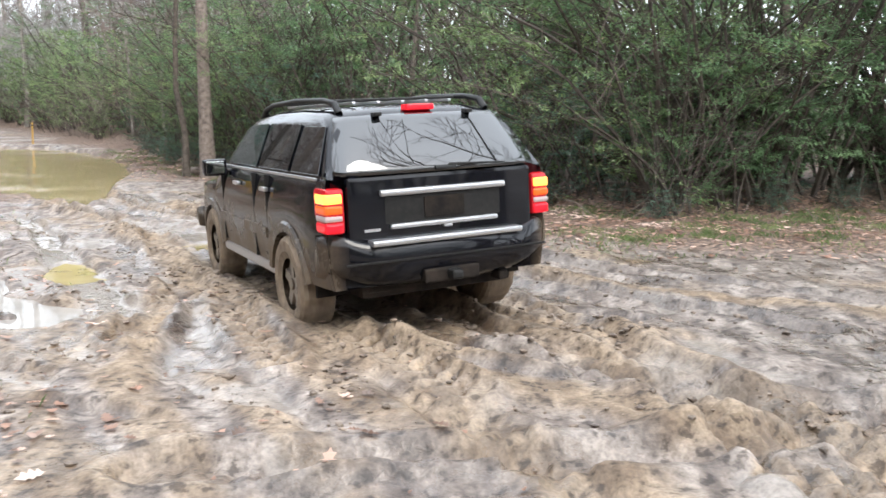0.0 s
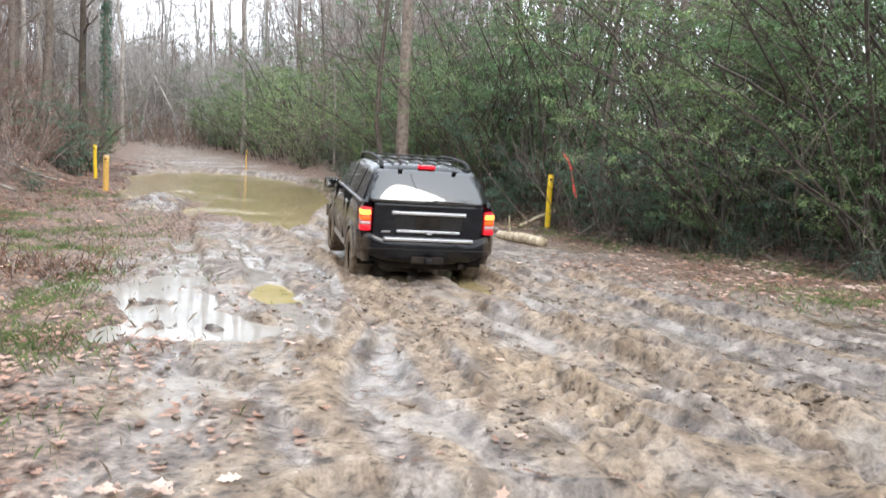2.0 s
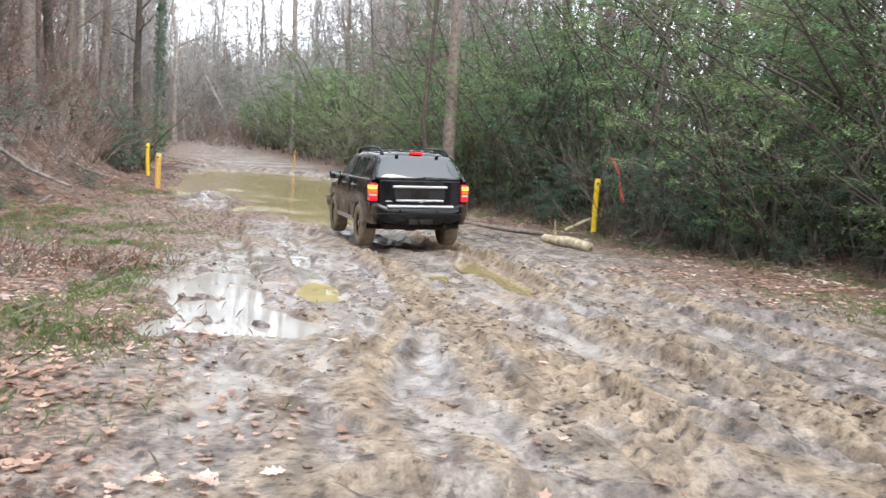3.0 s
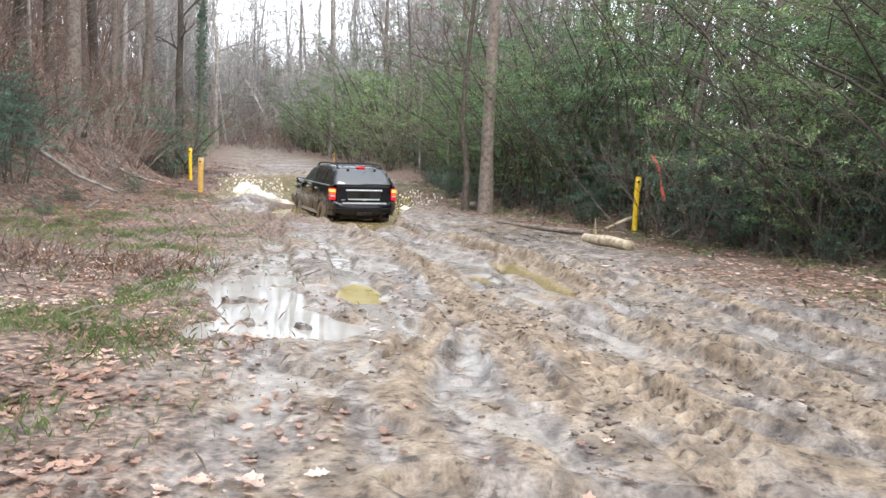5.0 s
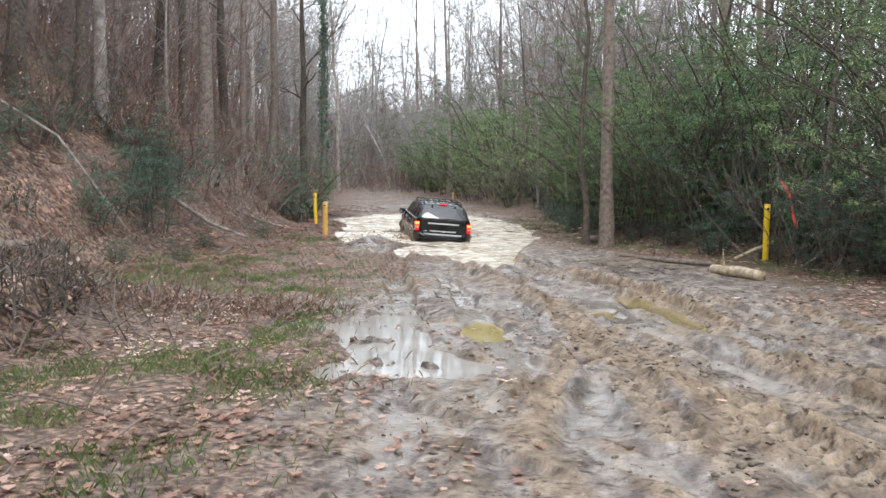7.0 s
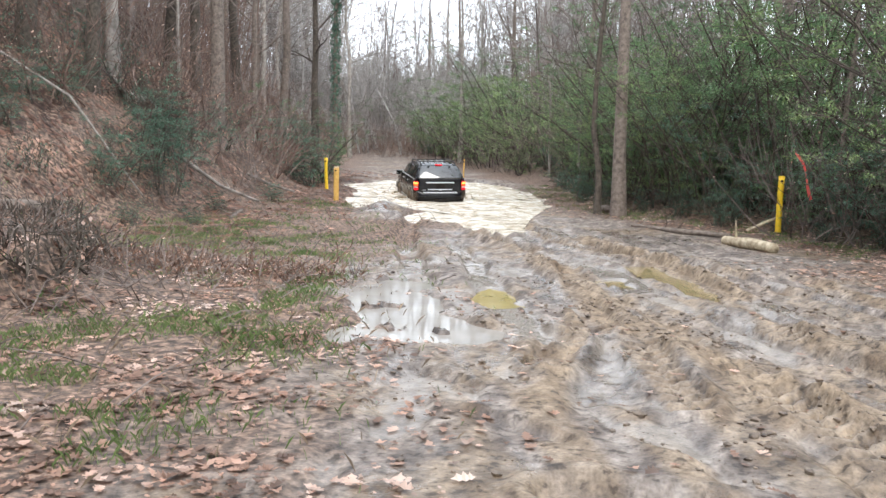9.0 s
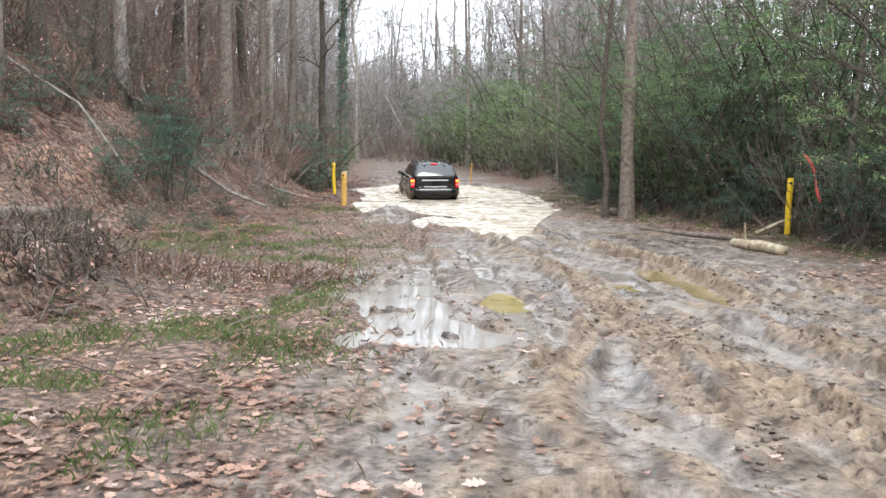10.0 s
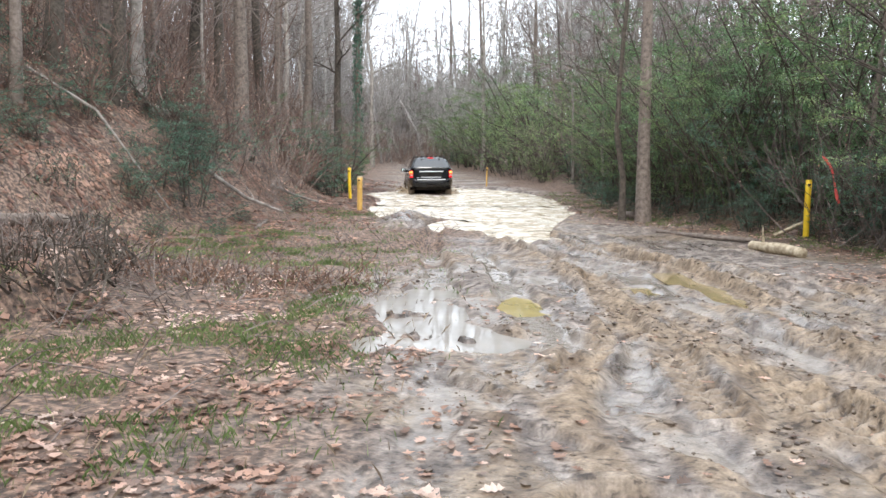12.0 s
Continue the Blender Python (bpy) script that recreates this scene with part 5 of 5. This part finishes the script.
log([(-2.55, 20.9, 0.02), (-2.0, 20.2, 0.02), (-1.4, 19.6, 0)], [0.11, 0.13, 0.12], CUT_WOOD, "pale peeled log lying on the leaves", 1)
log([(-5.2, 23.2, 0), (-3.9, 22.3, 0), (-2.6, 21.9, 0.05)], [0.05, 0.07, 0.05], BARK, "dark fallen branch at the road's edge", 2, 3)
log([(-2.4, 24.0, 0.0), (-1.5, 24.5, 0.45)], [0.05, 0.04], CUT_WOOD, "broken pale branch leaning behind the post", 0, 4)
log([(-19.2, 19.2, 0.05), (-19.5, 20.7, 0.1), (-19.9, 22.1, 0.05)], [0.15, 0.14, 0.11], PALE_BARK, "grey fallen trunk on the leafy bank", 2, 5)
log([(-14.3, 10.4, 0.1), (-14.45, 12.2, 0.12), (-14.5, 13.2, 0.05)], [0.12, 0.12, 0.08], BARK, "dark rotten log at the bank's foot", 2, 6)
log([(-14.9, 19.2, 0.0), (-14.2, 17.9, 0.0)], [0.06, 0.05], BARK, "short dead branch on the verge", 1, 7)
log([(-18.3, 23.8, 0.1), (-17.9, 24.6, 0.12), (-17.5, 25.4, 0.03)], [0.05, 0.05, 0.03], PALE_BARK, "grey dead limb slid down the bank", 2, 8)
log([(-17.2, 19.4, 0.15), (-16.6, 20.4, 0.2), (-15.9, 21.3, 0.05)], [0.06, 0.05, 0.04], PALE_BARK, "thin grey dead limb on the bank", 3, 11)
log([(-18.4, 14.6, 0.5), (-17.2, 15.6, 0.7), (-15.6, 16.4, 0.1)], [0.04, 0.035, 0.02], PALE_BARK, "long pale branch sagging down the bank", 1, 12)
log([(-26.5, 58.5, 0.1), (-23.5, 59.5, 0.1)], [0.16, 0.14], CUT_WOOD, "pale log across the far end of the road", 0, 9)
log([(-7.2, 26.9, 0), (-6.6, 26.3, 0.05)], [0.10, 0.12], BARK, "short log at the foot of the roadside tree", 1, 10)


def build_ribbon():
    s = Soup()
    prev = None
    for k in range(15):
        u = k / 14
        c = Vector((-1.30 + 0.46 * u + 0.05 * math.sin(u * 5), 23.1 - 0.02 * u, 2.02 - 1.15 * u + 0.08 * math.sin(u * 3)))
        w = 0.028 + 0.008 * math.sin(u * 9)
        a = 0.5 * math.sin(u * 7)
        d = Vector((math.cos(a), math.sin(a), 0.3)) * w
        v = (len(s.v), len(s.v) + 1)
        s.v += [c - d, c + d]
        if prev:
            s.f.append((prev[0], prev[1], v[1], v[0]))
        prev = v
    me = s.mesh("marking_ribbon", RIBBON, True)
    ob = tagged(new("marking_ribbon", me), "faded pink tape hanging from a branch", "ribbon")
    m = ob.modifiers.new("thickness", "SOLIDIFY")
    m.thickness = 0.003
    t = Soup()
    t.tube([Vector((-0.2, 23.6, ground_at(-0.2, 23.6) - 0.1)), Vector((-0.55, 23.4, 1.1)), Vector((-1.30, 23.1, 2.05)), Vector((-1.5, 23.0, 2.9))], [0.045, 0.035, 0.022, 0.008], 6)
    tagged(new("dead_sapling", t.mesh("dead_sapling", BARK, True)), "dead leaning sapling that holds the tape", "sapling")


build_ribbon()


# ---- litter, grass, clods ----
def scatter(rng, count, weigh, x, y):
    """Points with ground height where weigh() favours them."""
    out = []
    while len(out) < count:
        X, Y = rng.uniform(x[0], x[1], count), rng.uniform(y[0], y[1], count)
        z, wet, litter, clay, left, right, pale = land(X, Y)
        keep = rng.uniform(0, 1, count) < weigh(X, Y, z, wet, litter, left, right)
        out += list(zip(X[keep], Y[keep], z[keep]))
    return out[:count]


OAK = [(0.0, 0.0), (0.10, 0.06), (0.22, 0.22), (0.30, 0.11), (0.45, 0.30), (0.55, 0.14), (0.72, 0.24), (0.80, 0.10), (1.0, 0.0)]


def build_leaves():
    rng = np.random.RandomState(11)
    v, f = [], []

    def lay(x, y, z, size, lobed, gx=0.0, gy=0.0):
        a, tilt, roll = rng.uniform(0, 6.283), rng.normal(0, 0.28), rng.normal(0, 0.35)
        ca, sa = math.cos(a), math.sin(a)
        curl = rng.uniform(-0.05, 0.4)
        b = len(v)
        outline = OAK if lobed else OAK[::4]
        pts = [(u, w) for u, w in outline] + [(u, -w) for u, w in reversed(outline[1:-1])]
        if not lobed:
            pts = [(0, 0), (0.5, 0.3), (1, 0), (0.5, -0.3)]
        for u, w in pts:
            h = tilt * (u - 0.5) + roll * w + curl * (abs(w) * 1.4 + (u - 0.5) ** 2 * 0.7)
            uu = u - 0.5
            v.append((x + size * (uu * ca - w * sa), y + size * (uu * sa + w * ca), z + 0.012 + size * abs(h) * 0.8 + gx * size * (uu * ca - w * sa) + gy * size * (uu * sa + w * ca)))
        n = len(pts)
        half = n // 2
        if lobed:
            for k in range(half):
                i, j = k, (n - k) % n
                i2, j2 = k + 1, n - k - 1
                q = [b + i, b + i2, b + j2, b + j]
                q = list(dict.fromkeys(q))
                if len(q) > 2:
                    f.append(tuple(q))
        else:
            f.extend([(b, b + 1, b + 2), (b, b + 2, b + 3)])

    def near_left(X, Y, z, wet, litter, left, right):
        drift = fbm(X, Y, 0.7, 3)
        edge = step(-8.2, -5.2, left + 3.0 * (fbm(X, Y, 1.3, 2) - 0.5))
        corner = step(7.5, 4.0, Y + 1.1 * (X + 3.5))
        return np.clip(np.maximum(edge, corner) * step(0.36, 0.6, drift) + 0.03, 0, 1)

    def bank(X, Y, z, wet, litter, left, right):
        return np.clip(step(-4.5, -1.0, left) * (0.25 + 0.75 * step(0.4, 0.6, fbm(X, Y, 1.5, 3))), 0, 1) * (left < 12)

    def verge(X, Y, z, wet, litter, left, right):
        return step(-6.2, -3.2, right - 2.6 * step(15.0, 19.0, Y) + 2 * (fbm(X, Y, 1.0, 2) - 0.5)) * (right < 2) * (0.3 + 0.7 * step(0.4, 0.6, fbm(X, Y, 1.2, 3)))

    for x, y, z in scatter(rng, 22000, bank, (-30, -4), (5, 40)):
        h = ground_at(x, y)
        lay(x, y, h, rng.uniform(0.09, 0.2), False, float(np.clip((ground_at(x + 0.15, y) - h) / 0.15, -1, 1)), float(np.clip((ground_at(x, y + 0.15) - h) / 0.15, -1, 1)))
    ob = new("bank_leaves", mesh_of("bank_leaves", list(v), list(f), BANK_LEAF))
    tagged(ob, "damp red-brown leaves over the wooded bank", "leaves", kind="stuff")
    v.clear()
    f.clear()
    for x, y, z in scatter(rng, 8000, near_left, (-11, 0.5), (2.6, 10)):
        lay(x, y, z, 0.04 + 0.10 * rng.rand() ** 2.0, True)
    for x, y, z in scatter(rng, 9500, verge, (-12, 10), (8, 40)):
        lay(x, y, z, rng.uniform(0.07, 0.16), False)
    ob = new("fallen_leaves", mesh_of("fallen_leaves", v, f, DRY_LEAF))
    tagged(ob, "fallen brown oak leaves strewn over the verges", "leaves", kind="stuff")


build_leaves()

TURF = [(-12.0, 12.8, 1.6), (-11.0, 14.9, 1.5), (-13.0, 17.0, 1.6), (-6.4, 8.6, 0.9), (-5.2, 7.5, 0.7), (-5.2, 4.6, 0.9), (-5.4, 6.4, 0.7), (-4.2, 3.6, 0.8), (-4.4, 6.0, 0.5), (-7.0, 5.0, 0.8), (-5.9, 9.6, 0.6), (-8.0, 12.0, 0.8), (-13.5, 15.0, 1.0), (3.2, 12.6, 0.9), (5.2, 13.2, 1.0), (7.6, 14.8, 1.3), (-14.6, 23.0, 0.9)]


def build_grass():
    rng = np.random.RandomState(12)

    def turf(count):
        """Points in patches of turf and along the wood's edge."""
        n = count * 3
        c = np.array(TURF)
        k = rng.choice(len(c), n, p=c[:, 2] ** 2 / (c[:, 2] ** 2).sum())
        X, Y = c[k, 0] + rng.normal(0, 0.85, n) * c[k, 2], c[k, 1] + rng.normal(0, 0.85, n) * c[k, 2]
        m = n // 4
        strip = np.array([along(EDGE, d) for d in rng.uniform(16, 56, m)])
        o = rng.normal(-0.6, 0.6, m)
        X[:m], Y[:m] = strip[:, 0] + strip[:, 3] * o, strip[:, 1] - strip[:, 2] * o
        keep = np.where((rng.uniform(0, 1, n) < step(0.45, 0.64, fbm(X + 3, Y, 0.45, 3))) & (Y > 2.6))[0]
        keep = rng.permutation(keep)[:count]
        return list(zip(X[keep], Y[keep], land(X[keep], Y[keep])[0]))

    for name, count, mat, tall, label in (("grass", 38000, GRASS, 0.058, "short green winter grass in patches on the verge"), ("dry_grass", 6000, STRAW, 0.065, "dead straw and stalks among the leaves")):
        v, f = [], []
        for x, y, z in turf(count):
            if name == "dry_grass":
                x, y = x + rng.normal(0, 0.5), y + rng.normal(0, 0.5)
            a, h = rng.uniform(0, 6.28), tall * rng.uniform(0.4, 1.5)
            bend = rng.uniform(0.2, 1.1 if name == "grass" else 1.8) * h
            w = 0.0018 + 0.0003 * y
            b = len(v)
            ca, sa = math.cos(a), math.sin(a)
            v += [(x - sa * w, y + ca * w, z - 0.01), (x + sa * w, y - ca * w, z - 0.01), (x + ca * bend * 0.4, y + sa * bend * 0.4, z + h * 0.65), (x + ca * bend, y + sa * bend, z + h)]
            f += [(b, b + 1, b + 2), (b + 1, b + 3, b + 2)]
        tagged(new(name, mesh_of(name, v, f, mat)), label, "grass", kind="stuff")


build_grass()


def build_stalks():
    """Dead stalks, roots and small sticks over the verge and the overgrown berm."""
    rng = random.Random(14)
    s, spots = Soup(), []
    for k in range(2300):
        if k >= 1500:
            x, y, dx, dy = along(FOOT, rng.uniform(10, 44))
            o = rng.uniform(0, 10)
            x, y = x - dy * o, y + dx * o
        elif k < 650:
            x, y = rng.gauss(-8.6, 1.3), rng.gauss(7.8, 1.4)
        elif k < 1250:
            x, y, dx, dy = along(FOOT, rng.uniform(8, 34))
            o = rng.uniform(-6, 2)
            x, y = x - dy * o, y + dx * o
        else:
            x, y, dx, dy = along(EDGE, rng.uniform(18, 60))
            o = rng.uniform(-2.5, 1)
            x, y = x + dy * o, y - dx * o
        spots.append((x, y))
    zs = land(np.array([q[0] for q in spots]), np.array([q[1] for q in spots]))[0]
    for k, ((x, y), z) in enumerate(zip(spots, zs)):
        d = rand_dir(rng, -0.1)
        d.z = abs(d.z) * 0.6
        ln = rng.uniform(0.15, 0.75) if k < 1500 else rng.uniform(0.5, 2.2)
        p = Vector((x, y, z + 0.01))
        m = p + d.normalized() * ln * 0.5 + Vector((0, 0, 0.04))
        s.tube([p, m, m + (d + rand_dir(rng) * 0.5).normalized() * ln * 0.5], [rng.uniform(0.004, 0.01), 0.006, 0.003], 3)
    tagged(new("dead_stalks", s.mesh("dead_stalks", TWIG)), "dead stalks and sticks on the verge", "stalks", kind="stuff")


build_stalks()


def build_clods():
    rng = np.random.RandomState(15)

    def churned(X, Y, z, wet, litter, left, right):
        d = line_dist(X, Y, TRACK)[0]
        near = np.exp(-((np.abs(d - 0.76) - 0.32) / 0.16) ** 2)
        return np.clip((1 - litter) * (0.3 + 0.7 * near) * step(0.35, 0.65, fbm(X, Y, 0.6, 2)), 0, 1)

    bm = bmesh.new()
    bmesh.ops.create_icosphere(bm, subdivisions=1, radius=1)
    base = np.array([v.co for v in bm.verts])
    tri = [tuple(v.index for v in p.verts) for p in bm.faces]
    bm.free()
    v, f = [], []
    for x, y, z in scatter(rng, 6500, churned, (-7, 5), (3.0, 15)):
        r = 0.005 + 0.028 * rng.rand() ** 6
        q = base * (r * rng.uniform(0.65, 1.35, (len(base), 1))) * np.array([1.2, 0.9, 0.65])
        a = rng.uniform(0, 6.28)
        ca, sa = math.cos(a), math.sin(a)
        b = len(v)
        v += [(x + p[0] * ca - p[1] * sa, y + p[0] * sa + p[1] * ca, z + p[2] + r * 0.25) for p in q]
        f += [tuple(b + i for i in t) for t in tri]
    tagged(new("mud_clods", mesh_of("mud_clods", v, f, CLOD)), "dark clods thrown up beside the wheel tracks", "mud clods", kind="stuff")


build_clods()


# ---- thrown water and foam ----
def make_splash(seed, length, height, drops):
    """A ragged crest of thrown water: a torn sheet with lumps and drops."""
    rng = random.Random(seed)
    bm = bmesh.new()
    n, m = 26, 7
    grid = []
    for i in range(n + 1):
        u = i / n
        env = math.sin(math.pi * min(1, max(0, u))) ** 0.6
        h = height * env * (0.7 + 0.5 * noise.noise(Vector((u * 4, seed * 3.1, 0))) + 0.10 * rng.random())
        row = []
        for j in range(m + 1):
            w = j / m
            x = (u - 0.5) * length + 0.05 * (rng.random() - 0.5)
            y = 0.9 * (w - 0.5) + 0.25 * noise.noise(Vector((u * 5, w * 3, seed)))
            z = h * math.sin(math.pi * (0.02 + 0.96 * w)) ** 0.8 + 0.05 * (rng.random() - 0.5) - 0.12 * (1 - env)
            row.append(bm.verts.new((x, y, z)))
        grid.append(row)
    for i in range(n):
        for j in range(m):
            bm.faces.new((grid[i][j], grid[i + 1][j], grid[i + 1][j + 1], grid[i][j + 1]))
    for k in range(drops):
        u = rng.gauss(0, 0.24)
        p = Vector((u * length, rng.gauss(0.1, 0.3), height * rng.uniform(0.1, 1.3) * max(0.2, 1 - 3 * u * u)))
        bmesh.ops.create_icosphere(bm, subdivisions=1, radius=0.008 + 0.03 * rng.random() ** 2, matrix=Matrix.Translation(p))
    return smooth_all(bm)


SPLASHES = []


def build_splashes():
    # t of rise, where, heading, size
    spec = [(5.0, -12.8, 24.6, 150, 3.0, 0.85, 1), (5.0, -14.2, 26.2, 135, 3.2, 0.85, 2), (5.1, -13.6, 25.4, 100, 2.6, 0.95, 3),
            (5.0, -9.0, 26.4, -25, 3.4, 0.75, 4), (5.1, -8.5, 28.6, -10, 3.4, 0.70, 5), (5.0, -9.6, 25.4, -60, 2.2, 0.70, 6), (5.0, -15.4, 27.6, 120, 2.6, 0.75, 7), (5.05, -8.8, 27.6, -70, 2.6, 0.75, 8)]
    for rise, x, y, yaw, length, height, seed in spec:
        ob = tagged(part("water_splash", make_splash(seed, length, height, 150), FOAM), "pale muddy water thrown up by the wheels", "splash", "splashes of muddy water")
        SPLASHES.append((ob, rise, x, y, yaw, height))


build_splashes()

SPRAY = tinted("brown_spray", [(0.3, (0.22, 0.155, 0.085)), (0.7, (0.42, 0.33, 0.22))], 4.0, 0.4, 0.3, 0.02, vary=0.3)
SPRAYS = []
for seed, (x, y, long, high) in enumerate(((-1.02, 0.15, 1.3, 0.42), (1.02, 0.15, 1.3, 0.42), (-1.05, 2.6, 1.1, 0.5))):
    spray = tagged(part("mud_spray", make_splash(40 + seed, long, high, 190), SPRAY), "brown muddy spray beside a turning wheel", "spray", "sprays of mud at the wheels")
    SPRAYS.append((spray, x, y, seed))

CHURNED = []


def build_churned():
    """Pale churned water that wells up through the brown pool where the vehicle has driven."""
    cuts = [(17.0, 27.0, 5.3), (26.0, 32.5, 5.7), (31.5, 46.0, 6.4)]
    for k, (a, b, rise) in enumerate(cuts):
        def level(X, Y, k=k):
            return pool_level(X, Y) + 0.02 + 0.006 * k + (fbm(X + 7 * k, Y, 0.55, 4, 0.6) - 0.5) * 0.10
        ob = build_pool("churned_water", BIG_POOL, level, CHURN, "pale churned water spreading over the puddle", 0.11, 1.5, (a, b))
        ob["kind"] = "structure"
        CHURNED.append((ob, rise))


build_churned()


# ---- what moves ----
def motions():
    walk(VEHICLE, [(t, pose(x, y, z, up, lean, yaw)) for t, x, y, z, yaw, up, lean in DRIVE])
    # wheels roll by the way driven, a little more where they spin
    tt = [r[0] for r in DRIVE]
    way = [0.0]
    for a, b in zip(DRIVE, DRIVE[1:]):
        way.append(way[-1] + math.hypot(b[1] - a[1], b[2] - a[2]))
    for wheel in WHEELS:
        x, y, z = wheel.location
        rows = []
        for k in range(121):
            t = k / 10
            turn = float(np.interp(t, tt, way)) / 0.39
            rows.append((t, Matrix.Translation((x, y, z)) @ Matrix.Rotation(-turn, 4, "X")))
        walk(wheel, rows)
    for ob, rise, x, y, yaw, height in SPLASHES:
        level = float(pool_level(x, y))
        lift = [(0.0, -1.6), (rise - 0.5, -1.6), (rise, -0.35), (rise + 0.25, -0.08), (rise + 0.55, -0.10), (rise + 0.9, -0.30), (rise + 1.3, -0.55), (rise + 1.9, -0.95), (12.0, -1.6)]
        walk(ob, [(t, pose(x - 0.05 * max(0, t - rise) * (t < rise + 2), y, level + dz, 0, 0, yaw)) for t, dz in lift])
    for ob, x, y, seed in SPRAYS:  # they go with the wheels once the water is reached
        rows = []
        for t, cx, cy, cz, yaw, up, lean in DRIVE:
            if t >= 5.5:
                wade = 0.16 if t < 9 else 0.05 if t < 11 else -0.05
                m = pose(cx, cy, cz, 0, 0, yaw) @ pose(x, y, wade + 0.06 * math.sin(7 * t + seed), 0, 0, 90)
                if not rows:
                    rows += [(0.0, Matrix.Translation((0, 0, -1.2)) @ m), (5.0, Matrix.Translation((0, 0, -1.2)) @ m)]
                rows.append((t, m))
        walk(ob, rows)
    for ob, rise in CHURNED:
        walk(ob, [(0.0, pose(0, 0, -0.30)), (rise - 0.5, pose(0, 0, -0.30)), (rise, pose(0, 0, -0.03)), (rise + 0.7, pose(0, 0, 0.012)), (12.0, pose(0, 0, 0.02))])


motions()
